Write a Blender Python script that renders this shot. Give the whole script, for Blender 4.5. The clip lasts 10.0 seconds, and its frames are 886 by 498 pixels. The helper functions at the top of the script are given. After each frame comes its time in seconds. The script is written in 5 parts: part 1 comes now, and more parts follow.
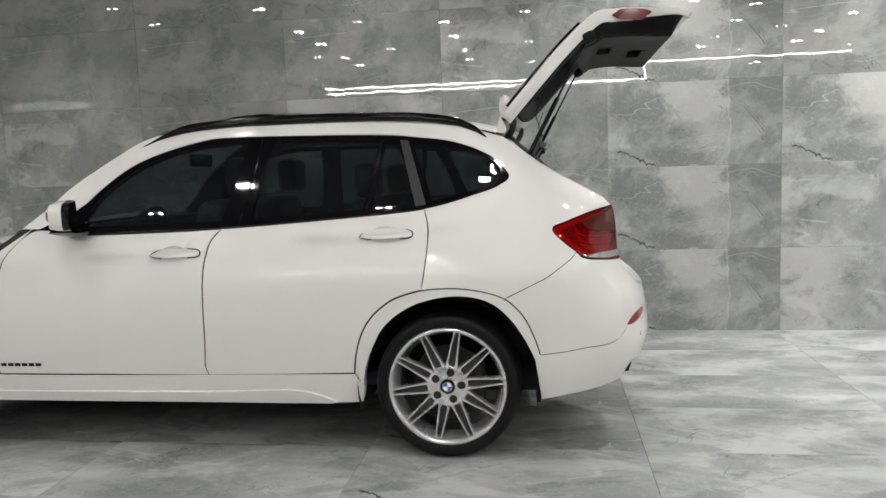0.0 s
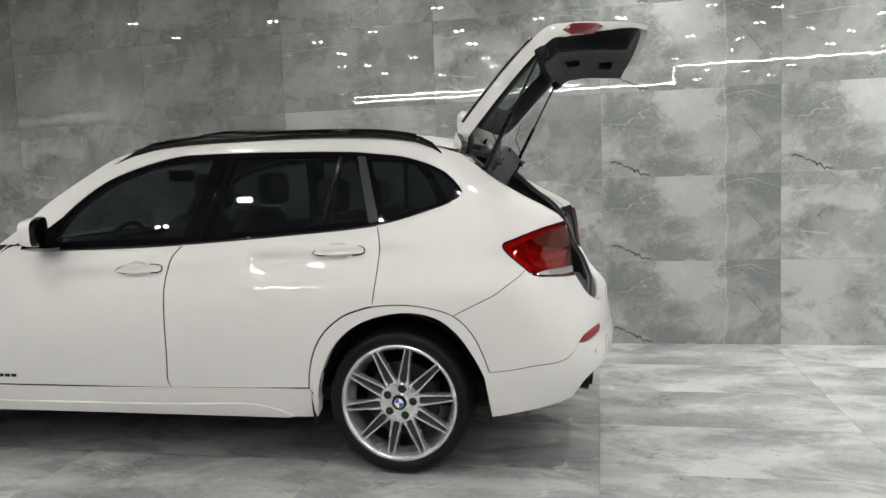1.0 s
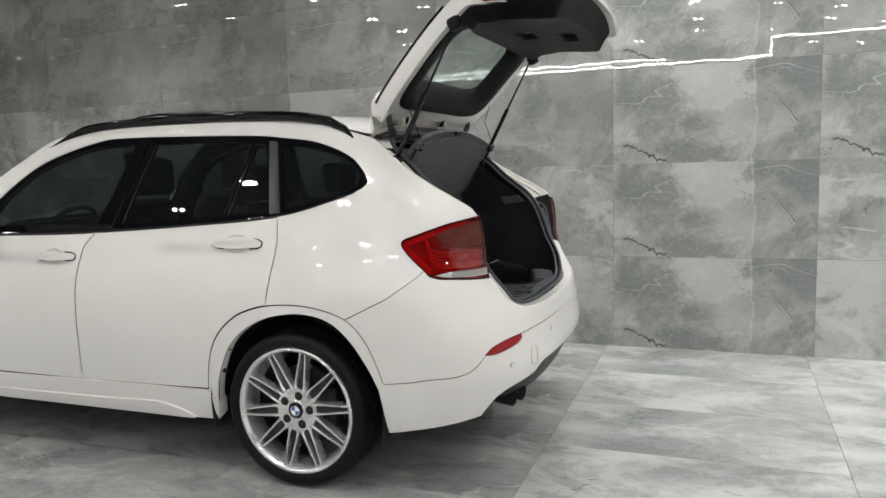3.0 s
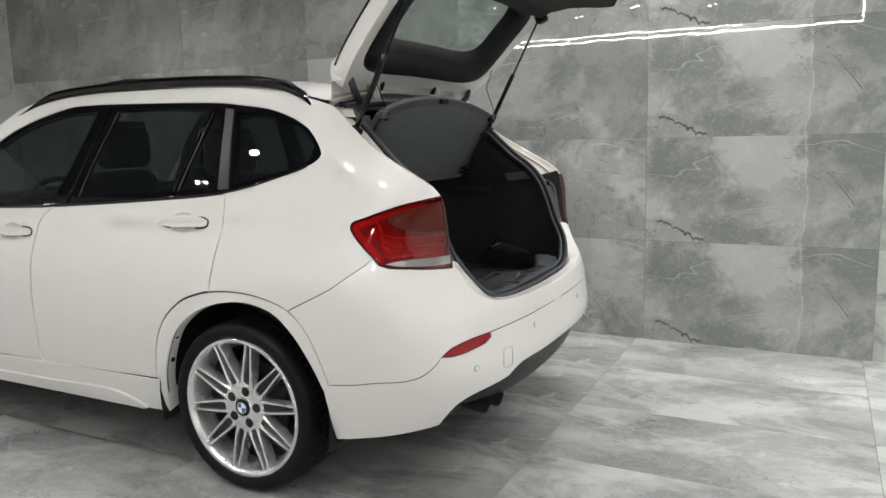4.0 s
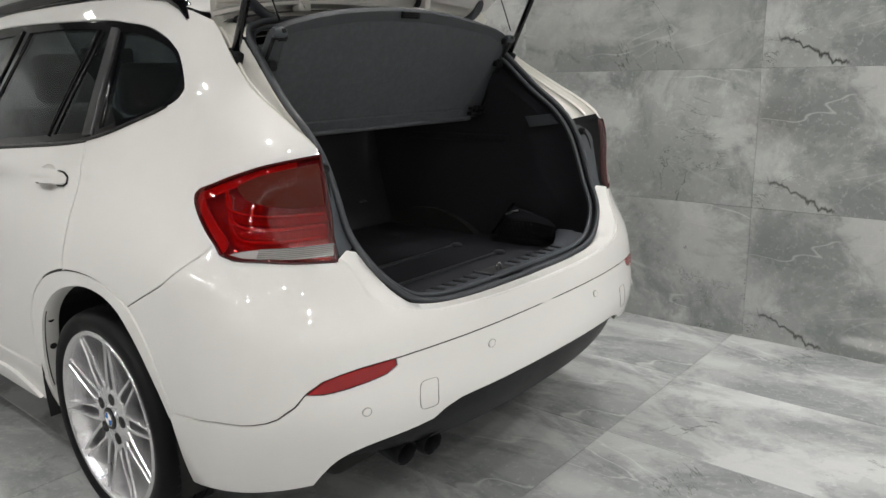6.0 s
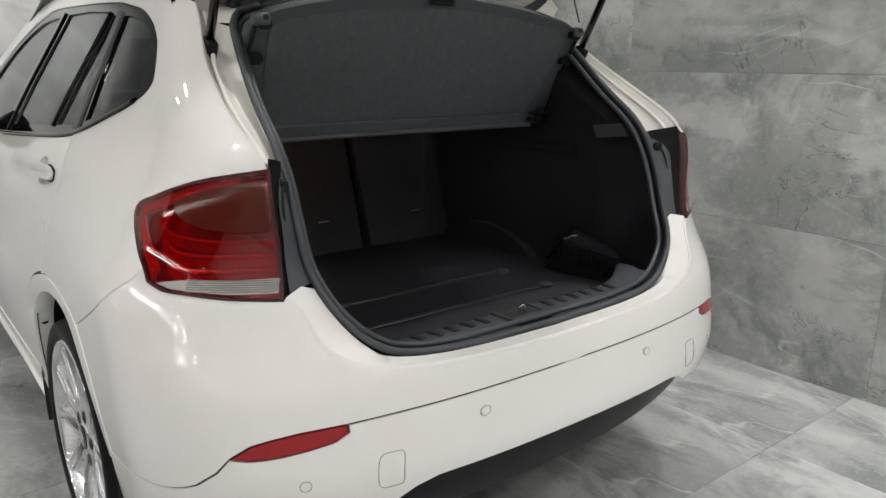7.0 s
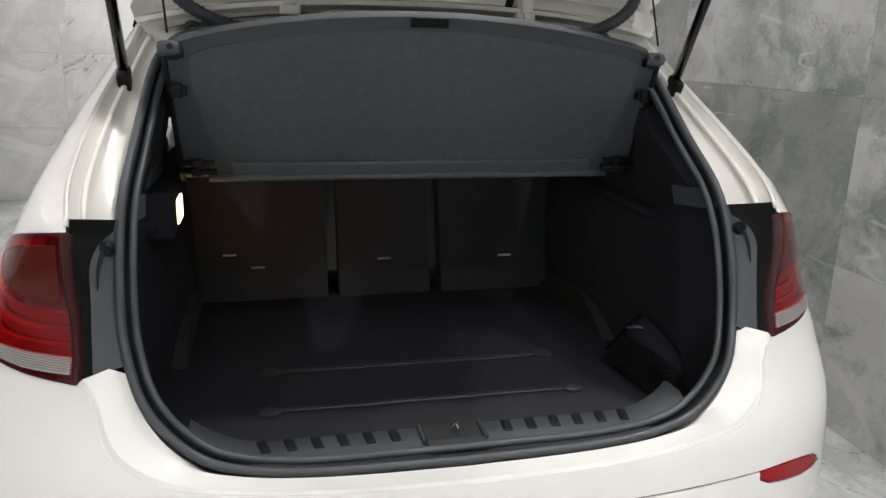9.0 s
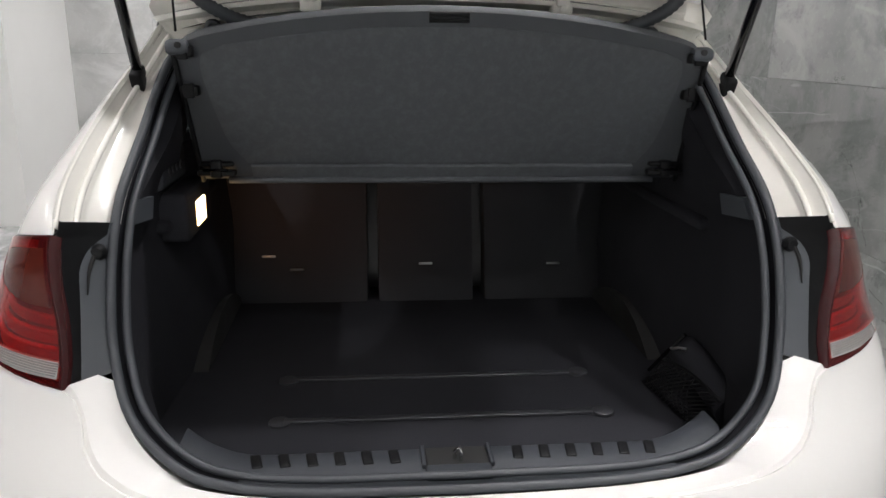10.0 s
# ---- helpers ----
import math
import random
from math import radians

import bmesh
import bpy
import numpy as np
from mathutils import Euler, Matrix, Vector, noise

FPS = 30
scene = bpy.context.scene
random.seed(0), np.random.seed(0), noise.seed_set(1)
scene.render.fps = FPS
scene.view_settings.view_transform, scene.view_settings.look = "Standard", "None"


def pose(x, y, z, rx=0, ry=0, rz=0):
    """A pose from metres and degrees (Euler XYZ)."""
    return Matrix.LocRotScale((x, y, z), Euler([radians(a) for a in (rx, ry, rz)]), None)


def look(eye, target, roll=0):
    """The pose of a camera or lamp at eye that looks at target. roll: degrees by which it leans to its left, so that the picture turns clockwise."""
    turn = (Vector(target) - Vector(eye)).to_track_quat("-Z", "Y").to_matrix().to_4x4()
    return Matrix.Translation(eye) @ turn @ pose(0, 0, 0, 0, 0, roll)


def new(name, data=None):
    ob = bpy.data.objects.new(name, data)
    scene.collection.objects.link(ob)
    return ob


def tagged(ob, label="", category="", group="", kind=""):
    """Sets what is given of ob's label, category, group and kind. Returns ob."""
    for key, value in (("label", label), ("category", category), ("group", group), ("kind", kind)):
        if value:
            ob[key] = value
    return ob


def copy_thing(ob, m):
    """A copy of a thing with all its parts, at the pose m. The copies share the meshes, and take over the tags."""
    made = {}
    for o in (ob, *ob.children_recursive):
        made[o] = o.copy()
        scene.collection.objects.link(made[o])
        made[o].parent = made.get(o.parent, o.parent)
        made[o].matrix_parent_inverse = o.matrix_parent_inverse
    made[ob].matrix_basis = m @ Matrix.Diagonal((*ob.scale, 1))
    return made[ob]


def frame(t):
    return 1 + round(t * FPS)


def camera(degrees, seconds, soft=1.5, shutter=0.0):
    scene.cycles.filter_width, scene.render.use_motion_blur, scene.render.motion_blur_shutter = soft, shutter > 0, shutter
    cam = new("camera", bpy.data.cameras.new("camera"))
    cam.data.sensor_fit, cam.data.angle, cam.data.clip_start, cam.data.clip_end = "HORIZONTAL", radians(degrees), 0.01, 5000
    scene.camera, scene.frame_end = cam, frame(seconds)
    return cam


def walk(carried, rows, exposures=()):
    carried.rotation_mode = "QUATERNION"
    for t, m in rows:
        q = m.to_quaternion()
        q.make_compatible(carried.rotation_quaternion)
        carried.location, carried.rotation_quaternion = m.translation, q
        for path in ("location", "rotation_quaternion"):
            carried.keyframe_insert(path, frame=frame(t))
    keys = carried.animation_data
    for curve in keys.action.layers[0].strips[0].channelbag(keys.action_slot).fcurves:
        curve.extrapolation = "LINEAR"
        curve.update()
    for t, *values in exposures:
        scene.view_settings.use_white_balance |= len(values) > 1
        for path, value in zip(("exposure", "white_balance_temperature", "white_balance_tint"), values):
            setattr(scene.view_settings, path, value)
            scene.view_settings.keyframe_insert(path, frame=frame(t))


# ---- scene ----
cam = camera(61.6, 10.0)
PATH = [
    (0, (0.452, -3.994, 1.252), (0.169, -2.025, 1.047), -1.9),
    (0.5, (0.622, -3.946, 1.28), (0.274, -1.986, 1.082), -2.0),
    (1, (0.87, -3.919, 1.292), (0.459, -1.971, 1.102), -2.2),
    (1.5, (1.066, -3.852, 1.293), (0.589, -1.919, 1.108), -2.2),
    (2, (1.239, -3.691, 1.307), (0.688, -1.778, 1.11), -2.1),
    (2.5, (1.457, -3.542, 1.308), (0.831, -1.655, 1.094), -2.0),
    (4, (1.853, -2.825, 1.286), (0.95, -1.065, 0.983), -1.4),
    (4.5, (1.963, -2.556, 1.29), (0.967, -0.855, 0.946), -1.4),
    (5, (1.954, -2.233, 1.266), (0.863, -0.602, 0.882), -1.5),
    (5.5, (2.011, -1.955, 1.257), (0.847, -0.387, 0.823), -1.8),
    (7, (1.97, -1.21, 1.276), (0.449, -0.007, 0.789), 0.3),
    (7.5, (1.999, -0.94, 1.289), (0.359, 0.095, 0.798), 0.6),
    (8, (1.944, -0.711, 1.317), (0.192, 0.114, 0.818), 0.9),
    (8.5, (1.912, -0.522, 1.356), (0.081, 0.1, 0.846), 1.0),
    (9, (1.943, -0.312, 1.382), (0.066, 0.132, 0.853), 1.5),
    (9.5, (1.908, -0.244, 1.388), (0.007, 0.071, 0.85), 1.4),
    (10, (1.874, -0.146, 1.38), (-0.043, 0.051, 0.843), 0.9),
]
walk(cam, [(t, look(eye, target, roll)) for t, eye, target, roll in PATH], [(0, 0.12, 6450, 10), (2.5, 0.12, 6450, 10), (4.0, 0.14, 6450, 10), (5.5, 0.07, 6450, 10), (7.0, 0.0, 6450, 10), (7.5, 0.05, 6450, 10), (8.5, 0.14, 6400, 11), (9.2, 0.22, 6370, 12), (10, 0.25, 6350, 13)])

# ---- world and light ----
scene.view_settings.exposure = 0.0
world = bpy.data.worlds.new("world")
scene.world = world
world.use_nodes = True
world.node_tree.nodes["Background"].inputs[0].default_value = (0.8, 0.86, 1.0, 1)
world.node_tree.nodes["Background"].inputs[1].default_value = 0.05

WALL_Y, WEST_X, EAST_X, SOUTH_Y, CEIL = 1.745, -5.0, 6.0, -11.5, 3.2
LAMP_WATTS = 29.0


def area_lamp(name, x, y, sx, sy, watts, color=(1, 0.975, 0.945)):
    data = bpy.data.lights.new(name, "AREA")
    data.shape, data.size, data.size_y, data.energy, data.color = "RECTANGLE", sx, sy, watts, color
    data.spread = radians(124)
    ob = new(name, data)
    ob.location = (x, y, CEIL - 0.035)
    return ob


# ---- materials ----
def mat(name):
    m = bpy.data.materials.new(name)
    m.use_nodes = True
    nt = m.node_tree
    return m, nt, nt.nodes["Principled BSDF"]


def node(nt, kind, **inputs):
    n = nt.nodes.new(kind)
    for k, v in inputs.items():
        n.inputs[k].default_value = v
    return n


def plain(name, color, rough, metal=0.0, coat=0.0, grain=0.0, scale=400.0, vary=0.0, spec=0.5, coat_rough=0.03, mottle=0.0):
    """A surface with slight mottling and a fine relief."""
    m, nt, b = mat(name)
    b.inputs["Base Color"].default_value = (*color, 1)
    b.inputs["Roughness"].default_value = rough
    b.inputs["Metallic"].default_value = metal
    b.inputs["Coat Weight"].default_value = coat
    b.inputs["Coat Roughness"].default_value = coat_rough
    b.inputs["Specular IOR Level"].default_value = spec
    tc = nt.nodes.new("ShaderNodeTexCoord")
    if vary:
        n = node(nt, "ShaderNodeTexNoise", Scale=7.0, Detail=5.0)
        nt.links.new(tc.outputs["Object"], n.inputs["Vector"])
        r = nt.nodes.new("ShaderNodeMapRange")
        r.inputs[3].default_value, r.inputs[4].default_value = rough * (1 - vary), min(1, rough * (1 + vary))
        nt.links.new(n.outputs[0], r.inputs[0])
        nt.links.new(r.outputs[0], b.inputs["Roughness"])
        mix = nt.nodes.new("ShaderNodeMix")
        mix.data_type = "RGBA"
        mix.inputs[6].default_value = (*[c * (1 - vary * 0.4) for c in color], 1)
        mix.inputs[7].default_value = (*[min(1, c * (1 + vary * 0.4)) for c in color], 1)
        nt.links.new(n.outputs[0], mix.inputs[0])
        nt.links.new(mix.outputs[2], b.inputs["Base Color"])
        if mottle:
            n2 = node(nt, "ShaderNodeTexNoise", Scale=55.0, Detail=8.0, Roughness=0.75)
            nt.links.new(tc.outputs["Object"], n2.inputs["Vector"])
            r2 = nt.nodes.new("ShaderNodeMapRange")
            r2.inputs[1].default_value, r2.inputs[2].default_value = 0.45, 0.75
            r2.inputs[3].default_value, r2.inputs[4].default_value = 0.0, mottle
            nt.links.new(n2.outputs[0], r2.inputs[0])
            m2 = nt.nodes.new("ShaderNodeMix")
            m2.data_type = "RGBA"
            m2.inputs[7].default_value = (*[min(1, 2.2 * c) for c in color], 1)
            nt.links.new(r2.outputs[0], m2.inputs[0])
            nt.links.new(mix.outputs[2], m2.inputs[6])
            nt.links.new(m2.outputs[2], b.inputs["Base Color"])
    if grain:
        n = node(nt, "ShaderNodeTexNoise", Scale=scale, Detail=3.0)
        nt.links.new(tc.outputs["Object"], n.inputs["Vector"])
        bump = node(nt, "ShaderNodeBump", Strength=grain, Distance=0.002)
        nt.links.new(n.outputs[0], bump.inputs["Height"])
        nt.links.new(bump.outputs[0], b.inputs["Normal"])
    return m


def pane(name, tint, gloss=1.0, rough=0.01, ior=1.5, body=None, share=0.5):
    """Thin glass: tinted see-through with a Fresnel gloss; a body colour makes it partly milky."""
    m, nt, b = mat(name)
    nt.nodes.remove(b)
    out = nt.nodes["Material Output"]
    base = node(nt, "ShaderNodeBsdfTransparent", Color=(*tint, 1))
    if body:
        df = node(nt, "ShaderNodeBsdfDiffuse", Color=(*body, 1))
        mb = nt.nodes.new("ShaderNodeMixShader")
        mb.inputs[0].default_value = share
        nt.links.new(base.outputs[0], mb.inputs[1])
        nt.links.new(df.outputs[0], mb.inputs[2])
        base = mb
    gl = node(nt, "ShaderNodeBsdfGlossy", Color=(gloss, gloss, gloss, 1), Roughness=rough)
    # gloss that grows towards grazing view, alike from both faces
    fr = node(nt, "ShaderNodeLayerWeight", Blend=0.5)
    pw = nt.nodes.new("ShaderNodeMath")
    pw.operation = "POWER"
    pw.inputs[1].default_value = 5.5
    nt.links.new(fr.outputs["Facing"], pw.inputs[0])
    ma = nt.nodes.new("ShaderNodeMath")
    ma.operation = "MULTIPLY_ADD"
    f0 = ((ior - 1) / (ior + 1)) ** 2
    ma.inputs[1].default_value, ma.inputs[2].default_value = 1 - f0, f0
    nt.links.new(pw.outputs[0], ma.inputs[0])
    mx = nt.nodes.new("ShaderNodeMixShader")
    nt.links.new(ma.outputs[0], mx.inputs[0])
    nt.links.new(base.outputs[0], mx.inputs[1])
    nt.links.new(gl.outputs[0], mx.inputs[2])
    nt.links.new(mx.outputs[0], out.inputs[0])
    return m


def glow(name, color, strength):
    m, nt, b = mat(name)
    b.inputs["Base Color"].default_value = (*color, 1)
    b.inputs["Emission Color"].default_value = (*color, 1)
    b.inputs["Emission Strength"].default_value = strength
    return m


def marble(name, rough, light, dark, seed, axes="xz", stretch=(1, 1.15), crack=False, band=False, punch=1.0, spec=0.9):
    """Polished grey marble-print tile; every tile of one print looks alike."""
    m, nt, b = mat(name)
    L = nt.links.new

    def calc(op, a, c=None, d=None):
        n = nt.nodes.new("ShaderNodeMath")
        n.operation = op
        for i, v in enumerate((a, c, d)):
            if v is None:
                continue
            if isinstance(v, (int, float)):
                n.inputs[i].default_value = v
            else:
                L(v, n.inputs[i])
        return n.outputs[0]

    tc, sep, com = nt.nodes.new("ShaderNodeTexCoord"), nt.nodes.new("ShaderNodeSeparateXYZ"), nt.nodes.new("ShaderNodeCombineXYZ")
    L(tc.outputs["Object"], sep.inputs[0])
    U, V = sep.outputs["XYZ".index(axes[0].upper())], sep.outputs["XYZ".index(axes[1].upper())]
    L(calc("ADD", U, seed * 3.71), com.inputs[0])
    L(calc("ADD", V, seed * 1.93), com.inputs[1])
    P = com.outputs[0]

    def noise_(scale, detail, distort=0.0, st=(1, 1), rough_=0.55, turn=0.35):
        mp = nt.nodes.new("ShaderNodeMapping")
        mp.inputs["Scale"].default_value = (st[0], st[1], 1)
        mp.inputs["Rotation"].default_value = (0, 0, turn)
        L(P, mp.inputs[0])
        n = node(nt, "ShaderNodeTexNoise", Scale=scale, Detail=detail, Distortion=distort, Roughness=rough_)
        n.noise_dimensions = "2D"
        L(mp.outputs[0], n.inputs["Vector"])
        return n.outputs[0]

    def step_(x, lo, hi):
        n = nt.nodes.new("ShaderNodeMapRange")
        n.interpolation_type = "SMOOTHSTEP"
        n.inputs[1].default_value, n.inputs[2].default_value = lo, hi
        L(x, n.inputs[0])
        return n.outputs[0]

    def blend(base, color, fac):
        mx = nt.nodes.new("ShaderNodeMix")
        mx.data_type = "RGBA"
        L(fac, mx.inputs[0])
        if isinstance(base, tuple):
            mx.inputs[6].default_value = (*base, 1)
        else:
            L(base, mx.inputs[6])
        mx.inputs[7].default_value = (*color, 1)
        return mx.outputs[2]

    mid = tuple(0.5 * (a + c) for a, c in zip(light, dark))
    cloud = noise_(1.3, 5.0, 0.25, stretch)
    frag = noise_(2.2, 9.0, 0.35, stretch, 0.66, -0.5)
    fine = noise_(8.0, 10.0, 0.5, stretch, 0.74)
    mott = noise_(45.0, 6.0, 0.2, (1, 1), 0.7)
    col = blend(light, mid, step_(cloud, 0.40, 0.62))
    col = blend(col, dark, calc("MULTIPLY", step_(frag, 0.47, 0.63), 0.72 * punch))
    col = blend(col, tuple(min(1, 1.22 * c) for c in light), calc("MULTIPLY", step_(noise_(1.8, 9.0, 0.4, stretch, 0.64, 0.9), 0.52, 0.65), 0.62))
    # broken patches with crisp ragged borders
    warp = node(nt, "ShaderNodeTexNoise", Scale=3.0, Detail=9.0, Roughness=0.68)
    warp.noise_dimensions = "2D"
    L(P, warp.inputs["Vector"])
    shift, grow, add = (nt.nodes.new("ShaderNodeVectorMath") for _ in range(3))
    shift.operation, grow.operation, add.operation = "SUBTRACT", "MULTIPLY", "ADD"
    shift.inputs[1].default_value, grow.inputs[1].default_value = (0.5, 0.5, 0.5), (0.62, 0.42, 0)
    L(warp.outputs["Color"], shift.inputs[0])
    L(shift.outputs[0], grow.inputs[0])
    L(P, add.inputs[0])
    L(grow.outputs[0], add.inputs[1])
    squash = nt.nodes.new("ShaderNodeMapping")
    squash.inputs["Scale"].default_value = (stretch[0], stretch[1], 1)
    L(add.outputs[0], squash.inputs[0])
    cells = node(nt, "ShaderNodeTexVoronoi", Scale=3.4)
    cells.voronoi_dimensions = "2D"
    L(squash.outputs[0], cells.inputs["Vector"])
    tone = nt.nodes.new("ShaderNodeSeparateColor")
    L(cells.outputs["Color"], tone.inputs[0])
    col = blend(col, dark, calc("MULTIPLY", step_(tone.outputs[0], 0.56, 0.66), 0.20 * punch))
    col = blend(col, tuple(min(1, 1.18 * c) for c in light), calc("MULTIPLY", step_(tone.outputs[1], 0.62, 0.72), 0.17))
    col = blend(col, tuple(0.55 * c for c in dark), calc("MULTIPLY", step_(fine, 0.56, 0.74), 0.38 * punch))
    col = blend(col, tuple(min(1, 1.3 * c) for c in light), calc("MULTIPLY", step_(mott, 0.55, 0.70), 0.28))
    if band:
        edge = calc("ADD", U, calc("MULTIPLY", calc("SUBTRACT", noise_(4.0, 5.0), 0.5), 0.10))
        col = blend(col, dark, calc("MULTIPLY", calc("MULTIPLY", step_(edge, 0.865, 0.885), calc("ADD", 0.25, calc("MULTIPLY", step_(V, 0.15, 0.55), 0.75))), 0.45))
        line_ = calc("ABSOLUTE", calc("SUBTRACT", edge, 0.87))
        col = blend(col, (0.62, 0.63, 0.60), calc("MULTIPLY", calc("SUBTRACT", 1.0, step_(line_, 0.001, 0.009)), 0.25))
    # pale veins
    for sd, turn, w, amt in ((1.1, 0.15, 0.006, 0.14), (0.7, -0.25, 0.0055, 0.36)):
        n = calc("ABSOLUTE", calc("SUBTRACT", noise_(sd, 3.5, 0.5, (0.7, 2.2), 0.5, turn), 0.5))
        gate_ = step_(noise_(1.7, 2.0, 0.0, (1, 1), 0.5, turn + 1), 0.50, 0.58)
        col = blend(col, (0.66, 0.67, 0.65), calc("MULTIPLY", calc("MULTIPLY", calc("SUBTRACT", 1.0, step_(n, 0.0, w)), gate_), amt))
    # a dark jagged hair crack near one corner
    if crack:
        jag = calc("ADD", calc("MULTIPLY", calc("SUBTRACT", noise_(11.0, 5.0, 0.0, (1, 0.2), 0.7, 0), 0.5), 0.10), calc("MULTIPLY", calc("SUBTRACT", noise_(40.0, 3.0, 0.0, (1, 0.5), 0.6, 0), 0.5), 0.02))
        d = calc("ABSOLUTE", calc("SUBTRACT", calc("ADD", V, jag), calc("SUBTRACT", 0.165, calc("MULTIPLY", U, 0.46))))
        span = calc("MULTIPLY", step_(U, 0.05, 0.08), calc("SUBTRACT", 1.0, step_(U, 0.33, 0.36)))
        wide = calc("ADD", 0.004, calc("MULTIPLY", noise_(16.0, 2.0), 0.013))
        near = calc("SUBTRACT", 1.0, calc("MINIMUM", 1.0, calc("DIVIDE", d, wide)))
        col = blend(col, (0.035, 0.038, 0.035), calc("MULTIPLY", calc("MULTIPLY", near, span), 1.0))
    cr = calc("ABSOLUTE", calc("SUBTRACT", noise_(0.8, 8.0, 1.0, (1.2, 1.6), 0.6, 0.7), 0.47))
    gate_ = step_(noise_(2.1, 2.0, 0.0, (1, 1), 0.5, 2.0), 0.56, 0.60)
    col = blend(col, (0.06, 0.065, 0.06), calc("MULTIPLY", calc("MULTIPLY", calc("SUBTRACT", 1.0, step_(cr, 0.0, 0.004)), gate_), 0.8))
    L(col, b.inputs["Base Color"])
    rr = nt.nodes.new("ShaderNodeMapRange")
    rr.inputs[1].default_value, rr.inputs[2].default_value = 0.3, 0.7
    rr.inputs[3].default_value, rr.inputs[4].default_value = rough * 0.75, rough * 1.3
    L(frag, rr.inputs[0])
    L(rr.outputs[0], b.inputs["Roughness"])
    b.inputs["Specular IOR Level"].default_value = spec
    bump = node(nt, "ShaderNodeBump", Strength=0.022, Distance=0.01)
    L(noise_(6.0, 2.0), bump.inputs["Height"])
    L(bump.outputs[0], b.inputs["Normal"])
    return m


PAINT = plain("white_car_paint", (0.78, 0.77, 0.745), 0.40, coat=1.0, vary=0.05, spec=0.4, coat_rough=0.012)
PAINT.node_tree.nodes["Principled BSDF"].inputs["Coat IOR"].default_value = 1.62
PAINT_IN = plain("white_inner_paint", (0.76, 0.745, 0.69), 0.38, coat=0.5, vary=0.08, coat_rough=0.12)
GLOSS_BLACK = plain("gloss_black", (0.004, 0.004, 0.005), 0.04, spec=0.4)
TRIM = plain("black_plastic", (0.006, 0.0063, 0.0072), 0.5, grain=0.25, scale=900, vary=0.2, spec=0.2)
RAIL_TRIM = plain("rail_plastic", (0.034, 0.035, 0.039), 0.33, vary=0.2)
SILL = plain("sill_plastic", (0.036, 0.040, 0.047), 0.5, grain=0.3, scale=900, vary=0.2, spec=0.3)
GREY_TRIM = plain("grey_black_plastic", (0.054, 0.061, 0.070), 0.48, grain=0.25, scale=900, vary=0.2)
RUBBER = plain("rubber", (0.042, 0.047, 0.054), 0.5, grain=0.15, scale=500, vary=0.2)
APRON = plain("dark_apron_plastic", (0.005, 0.0055, 0.007), 0.38, grain=0.2, scale=900, vary=0.2, spec=0.2)
TYRE = plain("tyre_rubber", (0.006, 0.006, 0.007), 0.55, grain=0.3, scale=300, vary=0.25, spec=0.18)
CARPET = plain("black_carpet", (0.021, 0.0215, 0.026), 0.95, grain=0.9, scale=700, vary=0.35, spec=0.15)
FELT = plain("charcoal_felt", (0.060, 0.066, 0.074), 0.62, grain=0.7, scale=600, vary=0.3, spec=0.8, mottle=0.45)
FELT_RIM = plain("dark_felt_rim", (0.050, 0.055, 0.062), 0.62, grain=0.7, scale=600, vary=0.3, spec=0.7)
SEAT_FELT = plain("seat_back_felt", (0.031, 0.032, 0.036), 0.95, grain=0.9, scale=600, vary=0.35, spec=0.2)
LEATHER = plain("black_leather", (0.018, 0.018, 0.019), 0.45, grain=0.3, scale=250, vary=0.2)
DARK = plain("dark_underbody", (0.01, 0.01, 0.01), 0.8, vary=0.3)
ALLOY = plain("silver_alloy", (0.74, 0.74, 0.75), 0.26, metal=0.75, coat=0.6, vary=0.15)
# darker copy of the alloy: shade deep in the wheel, put into the colour
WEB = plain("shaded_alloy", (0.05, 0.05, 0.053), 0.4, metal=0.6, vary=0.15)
MIRROR = plain("mirror_glass", (0.22, 0.23, 0.24), 0.02, metal=1.0)
STEEL = plain("steel", (0.5, 0.5, 0.5), 0.3, metal=1.0, vary=0.15)
BRAKE = plain("brake_iron", (0.028, 0.027, 0.026), 0.5, metal=0.6, vary=0.3)
HEADLINER = plain("headliner", (0.16, 0.16, 0.155), 0.95, grain=0.5, scale=500, vary=0.1)
# the grey body is a painted haze for soft reflections on the panes
GLASS = pane("tinted_glass", (0.52, 0.56, 0.57), 0.72, body=(0.040, 0.045, 0.048), share=0.10)
GLASS_REAR = pane("tinted_rear_glass", (0.74, 0.80, 0.77))
RED = pane("red_lens", (0.86, 0.20, 0.18), 1.0, ior=1.5, body=(0.16, 0.006, 0.008), share=0.12)
RED_SOLID = plain("red_reflector", (0.30, 0.006, 0.010), 0.2, coat=0.4, vary=0.15, spec=0.3)
GATE_RED = plain("dark_red_lens", (0.13, 0.005, 0.009), 0.2, coat=0.6, vary=0.2)
RED_EDGE = plain("bright_red_lamp_edge", (0.46, 0.045, 0.045), 0.25, vary=0.2, spec=0.3)
RAIL = plain("rail_lacquer", (0.003, 0.003, 0.0035), 0.06, spec=0.3)
PILLAR_GREY = plain("satin_grey_pillar", (0.009, 0.0095, 0.0105), 0.34, vary=0.15)
SEAM = plain("paint_seam", (0.30, 0.295, 0.28), 0.5, vary=0.1)
RED_DEEP = plain("red_lamp_inside", (0.22, 0.005, 0.009), 0.25, coat=0.6, vary=0.2)
RED_GLOW = plain("red_light_guide", (0.46, 0.011, 0.013), 0.2, spec=0.3)
AMBER = plain("amber_brown_lamp", (0.080, 0.013, 0.008), 0.10, vary=0.2, spec=0.2)
RED_STEP = plain("red_lamp_step", (0.42, 0.008, 0.012), 0.25, vary=0.2, spec=0.3)
